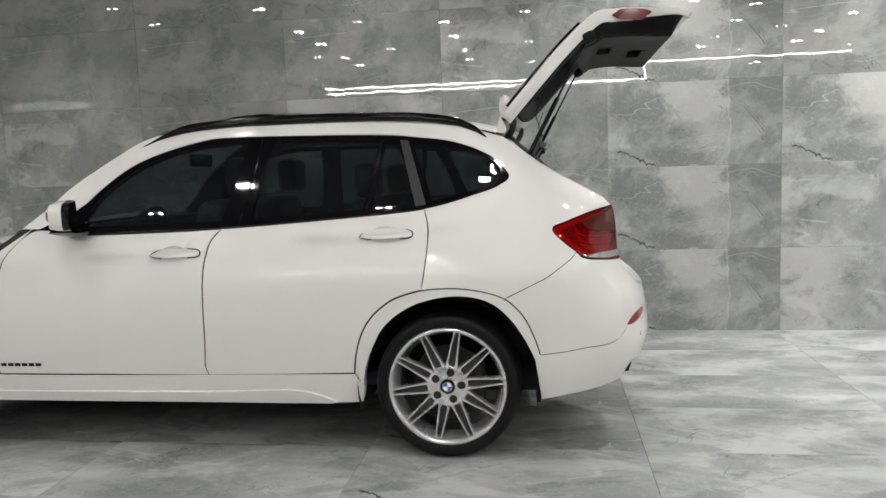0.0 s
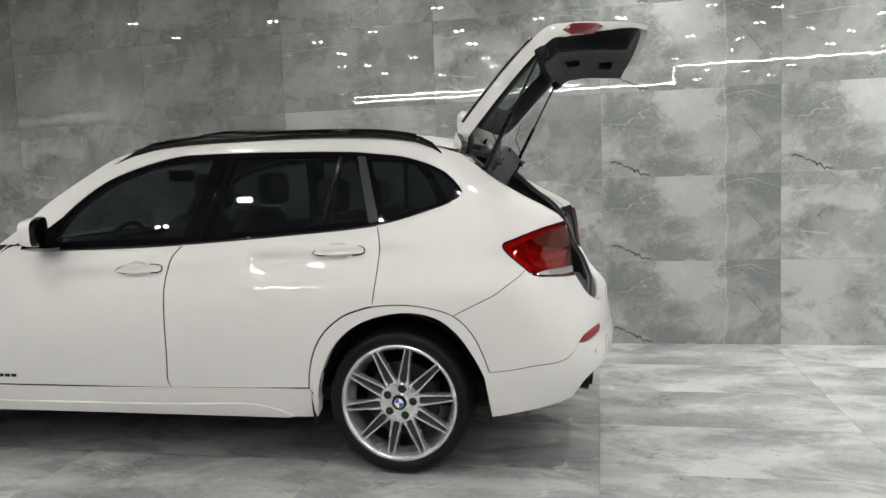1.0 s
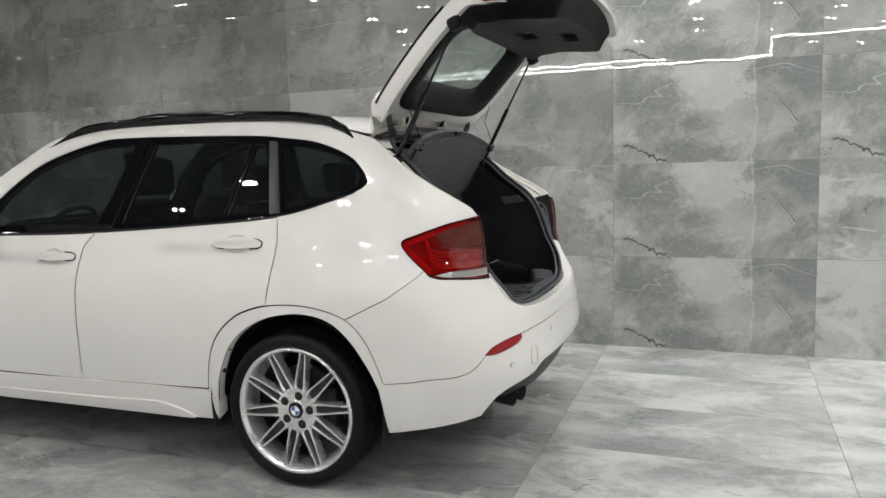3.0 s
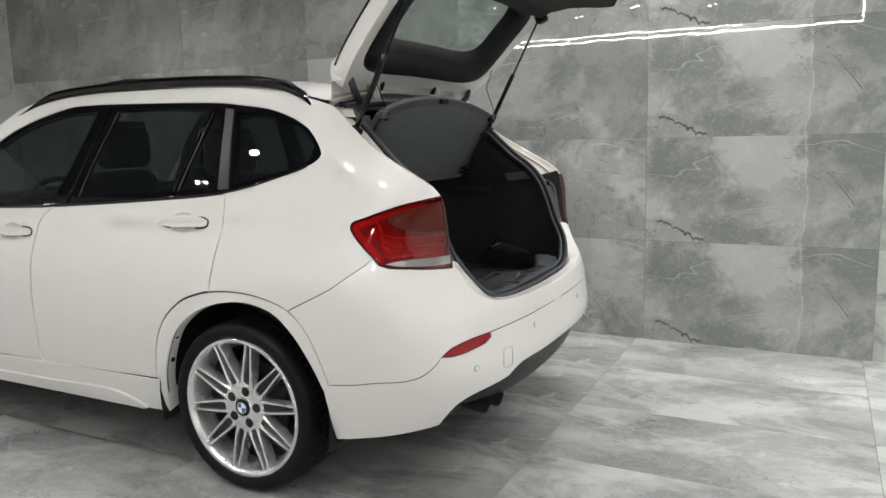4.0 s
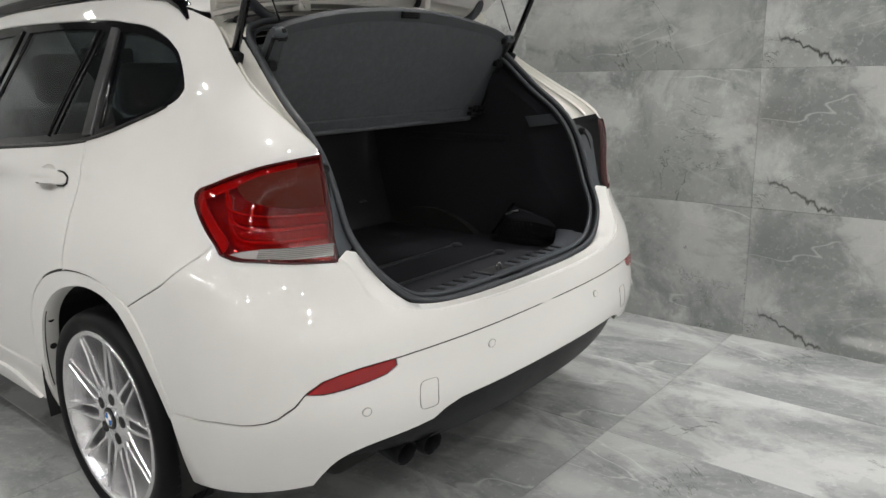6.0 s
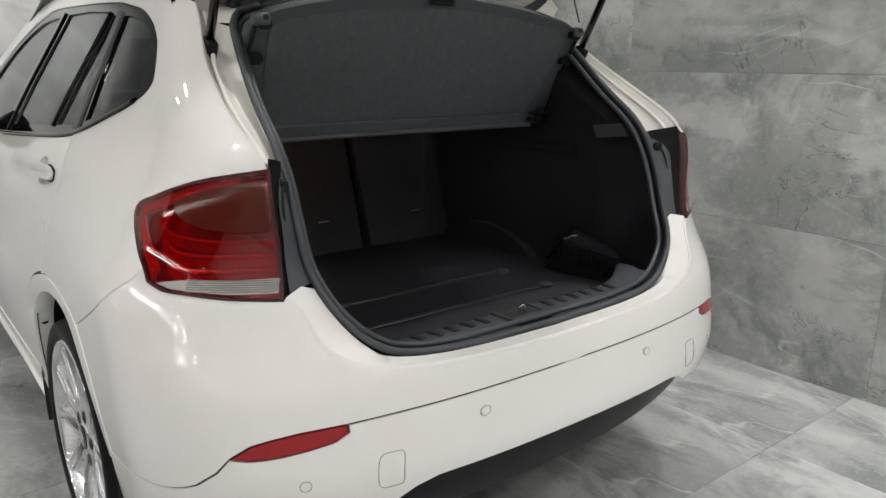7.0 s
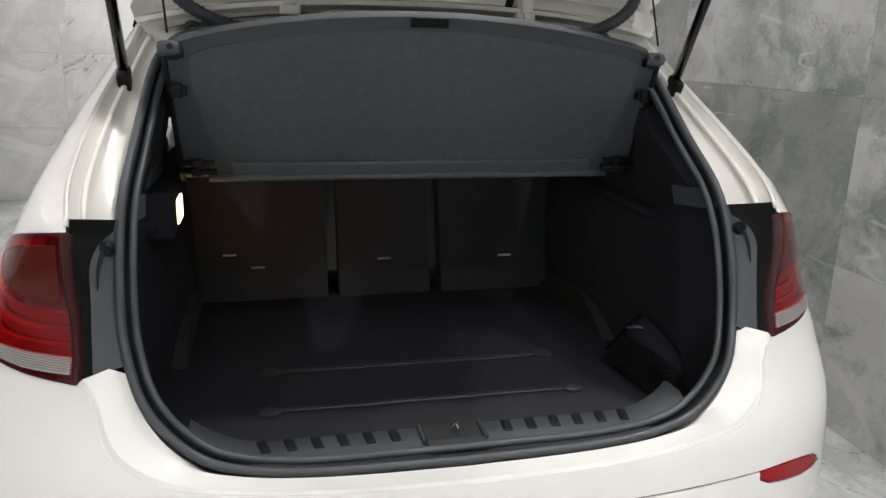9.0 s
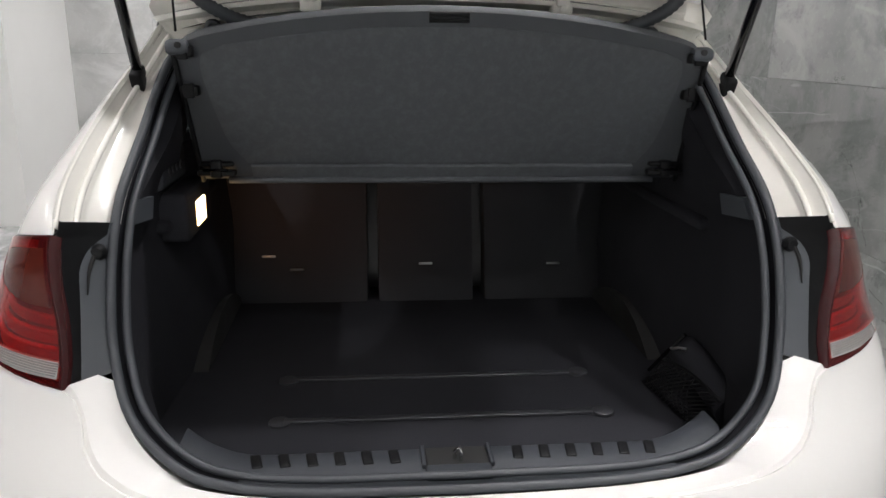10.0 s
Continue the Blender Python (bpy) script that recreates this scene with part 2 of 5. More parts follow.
LAMP_RIM = plain("dark_red_rim", (0.035, 0.004, 0.005), 0.25, vary=0.2)
RIB = plain("lamp_rib", (0.16, 0.15, 0.15), 0.3, vary=0.2)
CLEAR = plain("clear_ribbed_lamp", (0.40, 0.375, 0.36), 0.2, coat=1.0, vary=0.2)
BADGE_BLUE = plain("blue_enamel", (0.02, 0.12, 0.42), 0.2, coat=1.0)
BADGE_WHITE = plain("white_enamel", (0.8, 0.8, 0.8), 0.2, coat=1.0)
CHROME = plain("chrome", (0.75, 0.75, 0.76), 0.1, metal=1.0)
WHITE_WALL = plain("white_wall_paint", (0.8, 0.8, 0.78), 0.6, grain=0.1, scale=120, vary=0.05)
CEILING = plain("ceiling_paint", (0.035, 0.035, 0.036), 0.8, grain=0.1, scale=120, vary=0.06)
GREY_WALL = plain("grey_wall_paint", (0.07, 0.072, 0.075), 0.5, grain=0.1, scale=120, vary=0.1)
GROUT = plain("grout", (0.16, 0.16, 0.155), 0.8, vary=0.2)
LED = glow("led_white", (1.0, 0.97, 0.92), 60.0)
SPOT = glow("spot_white", (1.0, 0.97, 0.92), 300.0)
BULB = glow("warm_bulb", (1.0, 0.66, 0.30), 7.0)
W_LIGHT, W_DARK = (0.43, 0.435, 0.425), (0.165, 0.18, 0.175)
WALL_A = marble("wall_marble_cracked", 0.016, W_LIGHT, W_DARK, 1.0, "xz", crack=True, band=True)
WALL_B = marble("wall_marble_veined", 0.016, W_LIGHT, W_DARK, 2.0, "xz")
WALL_C = marble("wall_marble_cloudy", 0.016, W_LIGHT, W_DARK, 3.3, "xz")
WALL_D = marble("wall_marble_dark", 0.016, tuple(.72 * c for c in W_LIGHT), W_DARK, 4.7, "xz")
SIDE_A = marble("side_marble", 0.016, (0.58, 0.585, 0.575), (0.36, 0.37, 0.365), 6.1, "yz", punch=0.5)
FLOORS = [marble("floor_marble_" + n, 0.04, (0.43, 0.436, 0.432), (0.165, 0.176, 0.178), sd, "xy", (0.8, 1.35), crack=c, punch=0.85, spec=0.6) for n, sd, c in (("streaked", 1.3, True), ("pale", 2.6, False), ("cloudy", 4.1, False))]


# ---- mesh tools ----
def part(name, mesh, material, parent=None, label=""):
    """Links a mesh, or a bmesh, as one object under a thing or a part."""
    if isinstance(mesh, bmesh.types.BMesh):
        me = bpy.data.meshes.new(name)
        mesh.to_mesh(me)
        mesh.free()
        mesh = me
    if material is not None and not mesh.materials:
        mesh.materials.append(material)
    ob = new(name, mesh)
    if parent is not None:
        ob.parent = parent
    if label:
        tagged(ob, label)
    return ob


def spline(pts):
    xs, ys = np.array([p[0] for p in pts], float), np.array([p[1] for p in pts], float)
    m = np.gradient(ys, xs)

    def f(x):
        x = min(max(x, xs[0]), xs[-1])
        i = min(max(int(np.searchsorted(xs, x)) - 1, 0), len(xs) - 2)
        h = xs[i + 1] - xs[i]
        t = (x - xs[i]) / h
        return float((2 * t**3 - 3 * t * t + 1) * ys[i] + (t**3 - 2 * t * t + t) * h * m[i] + (-2 * t**3 + 3 * t * t) * ys[i + 1] + (t**3 - t * t) * h * m[i + 1])
    return f


def curve(pts, step=0.025):
    """A smooth line through the points (Catmull-Rom), of any dimension."""
    P = [np.array(p, float) for p in pts]
    P = [2 * P[0] - P[1]] + P + [2 * P[-1] - P[-2]]
    out = []
    for a, b, c, d in zip(P, P[1:], P[2:], P[3:]):
        n = max(1, int(np.linalg.norm(c - b) / step))
        for i in range(n):
            t = i / n
            out.append(0.5 * (2 * b + (c - a) * t + (2 * a - 5 * b + 4 * c - d) * t * t + (3 * b - a - 3 * c + d) * t**3))
    out.append(P[-2])
    return [tuple(map(float, o)) for o in out]


def line(pts, step=0.03):
    out = []
    for a, b in zip(pts, pts[1:]):
        a, b = np.array(a, float), np.array(b, float)
        n = max(1, int(np.linalg.norm(b - a) / step))
        out += [tuple(a + (b - a) * i / n) for i in range(n)]
    return out + [tuple(map(float, pts[-1]))]


def loop(*runs):
    """Joins runs of points into one closed outline without doubled points."""
    out = []
    for r in runs:
        for p in r:
            if not out or math.dist(p, out[-1]) > 1e-4:
                out.append(tuple(p))
    if math.dist(out[0], out[-1]) < 1e-4:
        out.pop()
    return out


def area2(pts):
    return sum(a[0] * b[1] - b[0] * a[1] for a, b in zip(pts, pts[1:] + pts[:1]))


def shrink(pts, g):
    """The outline moved inwards by g."""
    s = 1 if area2(pts) > 0 else -1
    out, n = [], len(pts)
    for i in range(n):
        a, b, c = (Vector(pts[(i + k) % n]) for k in (-1, 0, 1))
        d1, d2 = (b - a).normalized(), (c - b).normalized()
        n1, n2 = Vector((-d1.y, d1.x)) * s, Vector((-d2.y, d2.x)) * s
        k = n1 + n2
        k = k / max(0.5, k.length_squared / 2)
        out.append((b.x + k.x * g, b.y + k.y * g))
    return out


def inside(p, loops):
    odd = False
    for lp in loops:
        x, y = p
        for (x1, y1), (x2, y2) in zip(lp, lp[1:] + lp[:1]):
            if (y1 > y) != (y2 > y) and x < (x2 - x1) * (y - y1) / (y2 - y1) + x1:
                odd = not odd
    return odd


from mathutils.geometry import delaunay_2d_cdt


def sheet(name, f, loops, thick=0.012, step=0.04, off=0.0, flip=False, soft_edge=0.6):
    """A panel with thickness: the outlines (the first outer, the rest holes) laid on the surface f(u, v) -> point, normal."""
    loops = [list(lp) for lp in loops]
    pts, edges = [], []
    for lp in loops:
        k = len(pts)
        pts += [Vector(p) for p in lp]
        edges += [(k + i, k + (i + 1) % len(lp)) for i in range(len(lp))]
    allb = np.array([p for lp in loops for p in lp])
    lo, hi = allb.min(0), allb.max(0)
    nu, nv = max(1, int((hi[0] - lo[0]) / step)), max(1, int((hi[1] - lo[1]) / step))
    for i in range(nu + 1):
        for j in range(nv + 1):
            p = (lo[0] + (i + 0.5 * (j % 2)) * (hi[0] - lo[0]) / nu, lo[1] + j * (hi[1] - lo[1]) / nv)
            if np.min(np.sum((allb - p) ** 2, 1)) > (0.45 * step) ** 2 and inside(p, loops):
                pts.append(Vector(p))
    v2, _, tris, *_ = delaunay_2d_cdt(pts, edges, [], 1, 1e-6)
    tris = [t for t in tris if inside(((v2[t[0]].x + v2[t[1]].x + v2[t[2]].x) / 3, (v2[t[0]].y + v2[t[1]].y + v2[t[2]].y) / 3), loops)]
    P, N = [], []
    for v in v2:
        p, n = f(v.x, v.y)
        P.append(Vector(p) + Vector(n) * off)
        N.append(Vector(n))
    # turn the triangles to face along the normal
    faces = []
    for a, b, c in tris:
        if (P[b] - P[a]).cross(P[c] - P[a]).dot(N[a]) < 0:
            b, c = c, b
        faces.append((a, b, c))
    count = {}
    for t in faces:
        for i in range(3):
            e = (t[i], t[(i + 1) % 3])
            count[tuple(sorted(e))] = count.get(tuple(sorted(e)), []) + [(e, t[(i + 2) % 3])]
    verts, norms = list(P), list(N)
    n0 = len(P)
    verts += [p - n * thick for p, n in zip(P, N)]
    norms += [-n for n in N]
    out = faces + [(a + n0, c + n0, b + n0) for a, b, c in faces]
    for lst in count.values():
        if len(lst) == 1:
            (a, b), c = lst[0]
            d = (P[b] - P[a])
            if d.length < 1e-7:
                continue
            side = d.cross(N[a]).normalized()
            k = len(verts)
            verts += [P[a], P[b], P[b] - N[b] * thick, P[a] - N[a] * thick]
            top = [(side + N[a] * soft_edge).normalized(), (side + N[b] * soft_edge).normalized()]
            norms += top + [side, side]
            out.append((k + 1, k, k + 3, k + 2))
    me = bpy.data.meshes.new(name)
    me.from_pydata([tuple(v) for v in verts], [], out)
    me.polygons.foreach_set("use_smooth", [True] * len(me.polygons))
    me.normals_split_custom_set_from_vertices([tuple(n) for n in norms])
    return me


def strip(name, rows, closed=False, smooth=True, flip=False):
    """A lofted strip through rows of points, all of one length."""
    verts = [tuple(p) for r in rows for p in r]
    n = len(rows[0])
    faces = []
    for i in range(len(rows) - 1):
        for j in range(n if closed else n - 1):
            a, b = i * n + j, i * n + (j + 1) % n
            q = (a, b, b + n, a + n)
            faces.append(q[::-1] if flip else q)
    me = bpy.data.meshes.new(name)
    me.from_pydata(verts, [], faces)
    if smooth:
        me.polygons.foreach_set("use_smooth", [True] * len(me.polygons))
        me.set_sharp_from_angle(angle=radians(40))
    return me


def tube(name, pts, r, n=10, closed=False, squash=1.0):
    """A round bar along the points; r may be one radius or one for each point."""
    P = [Vector(p) for p in pts]
    rr = r if isinstance(r, (list, tuple)) else [r] * len(P)
    rows, up = [], None
    for i, p in enumerate(P):
        a, b = (P[i - 1] if i or closed else p), (P[(i + 1) % len(P)] if closed or i + 1 < len(P) else p)
        d = (b - a).normalized()
        if up is None:
            up = d.orthogonal().normalized()
        up = (up - d * up.dot(d)).normalized()
        w = d.cross(up)
        rows.append([p + (up * math.cos(2 * math.pi * k / n) + w * math.sin(2 * math.pi * k / n) * squash) * rr[i] for k in range(n)])
    if closed:
        rows.append(rows[0])
    bm = bmesh.new()
    vs = [[bm.verts.new(v) for v in row] for row in (rows[:-1] if closed else rows)]
    m = len(vs)
    for i in range(m if closed else m - 1):
        for k in range(n):
            bm.faces.new((vs[i][k], vs[i][(k + 1) % n], vs[(i + 1) % m][(k + 1) % n], vs[(i + 1) % m][k])).smooth = True
    if not closed:
        bm.faces.new(vs[0][::-1])
        bm.faces.new(vs[-1])
    bmesh.ops.recalc_face_normals(bm, faces=bm.faces)
    return bm


def lathe(profile, n=64, axis="y", centre=(0, 0, 0), closed=False):
    """Turns a profile of (radius, along) about an axis."""
    bm = bmesh.new()
    rings = []
    for r, a in profile:
        ring = []
        for k in range(n):
            t = 2 * math.pi * k / n
            c, s = r * math.cos(t), r * math.sin(t)
            q = {"y": (c, a, s), "z": (c, s, a), "x": (a, c, s)}[axis]
            ring.append(bm.verts.new(Vector(q) + Vector(centre)))
        rings.append(ring)
    for a, b in zip(rings, rings[1:] + (rings[:1] if closed else [])):
        for k in range(n):
            bm.faces.new((a[k], a[(k + 1) % n], b[(k + 1) % n], b[k])).smooth = True
    if not closed:
        for ring in (rings[0], rings[-1]):
            bm.faces.new(ring)
    bmesh.ops.recalc_face_normals(bm, faces=bm.faces)
    for e in bm.edges:
        if len(e.link_faces) == 2 and e.calc_face_angle(0) > radians(38):
            e.smooth = False
    return bm


def box(x0, x1, y0, y1, z0, z1, bevel=0.0, seg=2, turn=None):
    bm = bmesh.new()
    bmesh.ops.create_cube(bm, size=1)
    bmesh.ops.scale(bm, verts=bm.verts, vec=(abs(x1 - x0), abs(y1 - y0), abs(z1 - z0)))
    if bevel:
        bmesh.ops.bevel(bm, geom=bm.edges[:], offset=bevel, segments=seg, profile=0.5, affect="EDGES")
        for f in bm.faces:
            f.smooth = True
    if turn is not None:
        bmesh.ops.transform(bm, matrix=turn, verts=bm.verts)
    bmesh.ops.translate(bm, verts=bm.verts, vec=((x0 + x1) / 2, (y0 + y1) / 2, (z0 + z1) / 2))
    for e in bm.edges:
        if len(e.link_faces) == 2 and e.calc_face_angle(0) > radians(50):
            e.smooth = False
    return bm


def join(*bms):
    """Several bmeshes as one."""
    out = bmesh.new()
    for b in bms:
        me = bpy.data.meshes.new("tmp")
        b.to_mesh(me)
        b.free()
        out.from_mesh(me)
        bpy.data.meshes.remove(me)
    return out


# ---- room ----
def slab(name, x0, x1, y0, y1, z0, z1, material, label, category):
    return tagged(part(name, box(x0, x1, y0, y1, z0, z1), material), label, category, kind="structure")


floor = slab("floor", WEST_X - 0.2, EAST_X + 0.2, SOUTH_Y - 0.2, WALL_Y + 0.2, -0.25, -0.012, GROUT, "polished grey marble tile showroom floor", "floor")
wall_north = slab("wall_north", WEST_X - 0.2, EAST_X + 0.2, WALL_Y + 0.012, WALL_Y + 0.2, -0.25, CEIL + 0.2, GROUT, "polished grey marble tile wall behind the car", "wall")
wall_west = slab("wall_west", WEST_X - 0.2, WEST_X - 0.012, SOUTH_Y - 0.2, WALL_Y + 0.012, -0.25, CEIL + 0.2, GROUT, "polished grey marble tile side wall", "wall")
# east wall is out of view, white so it bounces light onto the rear
wall_east = slab("wall_east", EAST_X, EAST_X + 0.2, SOUTH_Y - 0.2, WALL_Y + 0.012, -0.25, CEIL + 0.2, WHITE_WALL, "unseen white end wall added to bounce light", "wall")
wall_south = slab("wall_south", WEST_X - 0.012, EAST_X, SOUTH_Y - 0.2, SOUTH_Y, -0.25, CEIL + 0.2, GREY_WALL, "plain dark grey painted front wall", "wall")
ceiling = slab("ceiling", WEST_X - 0.2, EAST_X + 0.2, SOUTH_Y - 0.2, WALL_Y + 0.2, CEIL, CEIL + 0.2, CEILING, "plain dark showroom ceiling", "ceiling")
wall_block = slab("wall_block", WEST_X - 0.012, -3.82, SOUTH_Y, -2.68, -0.012, CEIL, WHITE_WALL, "white painted projecting wall corner", "wall")

FIXTURES = [(x, y, p * q) for x, p in ((-1.9, .24), (.2, .36), (2.2, .42), (3.8, .46), (5.5, 0.95)) for y, q in ((-8.6, .6), (-6.2, .7), (-4.0, 1.35 if x < 1 else .42 if x < 4 else .9), (-1.9, 1.1 if x < 1 else .32 if x < 3 else .8 if x < 4 else 1.1), (.4, (.25, 1.7, .9, 1.6)[(x > -1) + (x > 1) + (x > 3)]))]
# extra fixtures, added to brighten the west end
FIXTURES += [(-4.3, -1.3, .65), (-4.3, -.4, .65), (-3.2, -4.4, .15), (-3.2, -7.0, .15)]
# wall washers, added only to lift the north wall's brightness
FIXTURES += [(-.85, 1.2, .16), (1.2, 1.2, .40), (3.0, 1.2, .62)]
FIXTURES += [(x, y, 0) for x in (-2.8, -.85, 1.2, 3.0, 4.5) for y in (-9.6, -8.0, -5.6, -4.6, -3.3, -2.3, -.9, .9)]
for fx, fy, power in FIXTURES:
    light = tagged(new("ceiling_light"), "white twin square downlight on the unseen ceiling, some added as fill", "ceiling light", "ceiling lights")
    light.location = (fx, fy, CEIL)
    part("frame", box(-0.10, 0.10, -0.055, 0.055, -0.022, 0.0, 0.004), CEILING, light)
    for dx in (-0.042, 0.042):
        part("diffuser", box(dx - 0.019, dx + 0.019, -0.019, 0.019, -0.027, -0.0215, 0.002), SPOT if not power else LED, light, "glowing white diffuser")
    if power:
        area_lamp("downlight", fx, fy, 0.13, 0.07, LAMP_WATTS * power)


bulkhead = slab("bulkhead", WEST_X, 2.30, -7.5, -6.93, 2.80, CEIL, CEILING, "dark dropped ceiling edge", "bulkhead")


def led_line(x0, x1, z0, z1):
    """A thin line light along the bulkhead's face."""
    ob = tagged(new("led_strip"), "thin glowing white line light on the ceiling edge", "led strip", "ceiling line lights")
    ob.location = ((x0 + x1) / 2, -6.93, (z0 + z1) / 2)
    hx, hz = (x1 - x0) / 2, (z1 - z0) / 2
    part("channel", box(-hx - 0.006, hx + 0.006, 0.0, 0.012, -hz - 0.006, hz + 0.006, 0.002), CEILING, ob)
    part("diffuser", box(-hx, hx, 0.0115, 0.022, -hz, hz, 0.002), LED, ob, "glowing white diffuser")


led_line(-4.6, 0.6, 2.930, 2.944)
led_line(-4.6, 2.28, 2.842, 2.856)
led_line(2.266, 2.28, 2.864, 3.15)
led_line(2.32, 5.9, 3.156, 3.170)


# ---- the car: body surface ----
HALF = spline([(.15, .80), (.28, .845), (.45, .872), (.7, .886), (.85, .872), (.95, .842), (1.05, .795), (1.2, .715), (1.4, .60), (1.5, .545)])
REAR = spline([(.15, .80), (.28, .87), (.42, .925), (.49, .938), (.57, .928), (.7, .903), (.80, .858), (.88, .843), (.96, .848), (1.04, .860), (1.09, .858), (1.14, .822), (1.2, .745), (1.31, .60), (1.45, .45)])
CORNER, TURN_LEN = 0.42, 0.6
SQUARE = spline([(.15, 2.5), (.5, 2.6), (.7, 2.6), (.85, 2.5), (1.0, 2.6), (1.1, 2.65), (1.25, 2.5), (1.5, 2.4)])
NOSE = -2.75


def half_width(x, z):
    b = HALF(z)
    d = 1.0 + 0.06 * (x + 0.25) - z
    if d > 0:
        fade = min(1, max(0, (0.45 - x) / 0.5))
        b -= 0.013 * fade * (1 - math.exp(-d / 0.014)) * math.exp(-((d / 0.17) ** 2))
    k = min(1, max(0, (z - .80) / .16))
    if x > -.1:
        b -= .036 * min(1.2, (x + .1) / .56) ** 2 * k * k * (3 - 2 * k)
    if x < -2.0:
        b -= 0.09 * (min(1.6, -2.0 - x)) ** 2
    return b


def skin(s, z):
    """The body's left outer skin: s runs along the side (there it is x), round the corner and over the rear."""
    x0 = REAR(z) - CORNER
    if s <= x0:
        return Vector((s, -half_width(s, z), z))
    a = (s - x0) / TURN_LEN
    c, si = max(0.0, math.cos(a)), math.sin(a)
    p = SQUARE(z)
    r = (c**p + si**p) ** (-1 / p)
    y = half_width(x0, z) * r * math.cos(a)
    return Vector((x0 + CORNER * r * si, -y, z))


def left(s, z):
    e = 0.004
    p = skin(s, z)
    du, dv = skin(s + e, z) - skin(s - e, z), skin(s, z + e) - skin(s, z - e)
    return p, du.cross(dv).normalized()


def right(s, z):
    p, n = left(s, z)
    return Vector((p.x, -p.y, p.z)), Vector((n.x, -n.y, n.z))


SIDES = ((left, -1), (right, 1))
GAP = 0.0040

car = tagged(new("car"), "white compact crossover car with open tailgate on the tiled floor", "car")


def panel(name, f, outline, material=PAINT, thick=0.005, gap=GAP, off=0.0, step=0.04, parent=car, label="", holes=()):
    o = shrink(outline, gap) if gap else outline
    return part(name, sheet(name, f, [o, *holes], thick, step, off), material, parent, label)


# main lines of the side, as (s, z)
ROOF_EDGE = curve([(-2.02, 1.05), (-1.90, 1.15), (-1.807, 1.244), (-1.634, 1.368), (-1.469, 1.462), (-1.226, 1.498), (-.629, 1.503), (-.247, 1.492), (.02, 1.466), (.20, 1.436), (.325, 1.405)])
BELT = curve([(-1.76, 1.02), (-1.40, 1.024), (-1.05, 1.034), (-.5, 1.066), (-.09, 1.10), (.158, 1.163), (.25, 1.196)], .012)
DLO_TOP = curve([(.25, 1.196), (.272, 1.210), (.282, 1.232), (.271, 1.262), (.238, 1.300), (.188, 1.333), (.023, 1.392), (-.135, 1.417), (-.35, 1.436), (-.99, 1.452), (-1.215, 1.434), (-1.486, 1.350), (-1.655, 1.226), (-1.751, 1.098), (-1.76, 1.02)], .012)
DLO = loop(BELT, DLO_TOP)
B_GAP = curve([(-1.012, 1.036), (-1.058, .985), (-1.087, .90), (-1.094, .80), (-1.094, .696), (-1.097, .539), (-1.108, .43), (-1.11, .405), (-1.102, .382), (-1.093, .366)])
C_GAP = curve([(-.09, 1.10), (-.074, 1.05), (-.067, .999), (-.073, .90), (-.085, .81), (-.096, .749)])
ARCH_OUT = curve([(-.412, .379), (-.402, .45), (-.383, .523), (-.355, .587), (-.312, .645), (-.26, .688), (-.209, .718), (-.096, .750), (.039, .758), (.159, .744), (.262, .710), (.336, .640), (.382, .548), (.409, .462)])
ARCH_IN = curve([(-.372, .318), (-.362, .38), (-.337, .46), (-.264, .590), (-.135, .682), (.038, .720), (.182, .698), (.276, .626), (.345, .523), (.384, .437)])
BUMPER_SEAM = curve([(.384, .462), (.50, .478), (.631, .497), (.76, .506), (.83, .522), (.872, .548), (.897, .576)])
REFLECTOR = loop(curve([(.897, .574), (.93, .598), (1.0, .614), (1.066, .618)]), curve([(1.066, .618), (1.068, .602), (1.05, .588), (.98, .574), (.93, .570), (.897, .574)]))
LAMP_TOP = curve([(.4835, 1.002), (.490, 1.0075), (.503, 1.012), (.555, 1.024), (.60, 1.037), (.64, 1.047), (.72, 1.066), (.846, 1.086)])
LAMP_IN = curve([(.846, 1.086), (.866, 1.04), (.889, .965), (.902, .91), (.924, .846)])
LAMP_LOW = curve([(.924, .846), (.834, .853), (.77, .860), (.70, .865), (.655, .876), (.625, .898)])
LAMP_TIP = curve([(.625, .898), (.574, .926), (.522, .957), (.491, .979), (.4825, .989), (.4805, .996), (.4835, 1.002)])
LAMP = loop(LAMP_TOP, LAMP_IN, LAMP_LOW, LAMP_TIP)
PILLAR_EDGE = curve([(.846, 1.086), (.810, 1.115), (.735, 1.155), (.62, 1.212), (.51, 1.275), (.44, 1.325), (.375, 1.374), (.325, 1.405)])
LEDGE = curve([(.924, .846), (.945, .833), (.971, .80), (.993, .766), (1.033, .733), (1.068, .716), (1.12, .702), (1.20, .694), (1.30, .689), (1.46, .686)])


def mid_s(z):
    return REAR(z) - CORNER + TURN_LEN * math.pi / 2


BUMPER_LOW = curve([(.865, .325), (.90, .362), (.94, .396), (1.0, .418), (1.10, .432), (1.135, .438), (1.165, .458), (1.20, .470), (1.30, .472), (1.436, .472)])

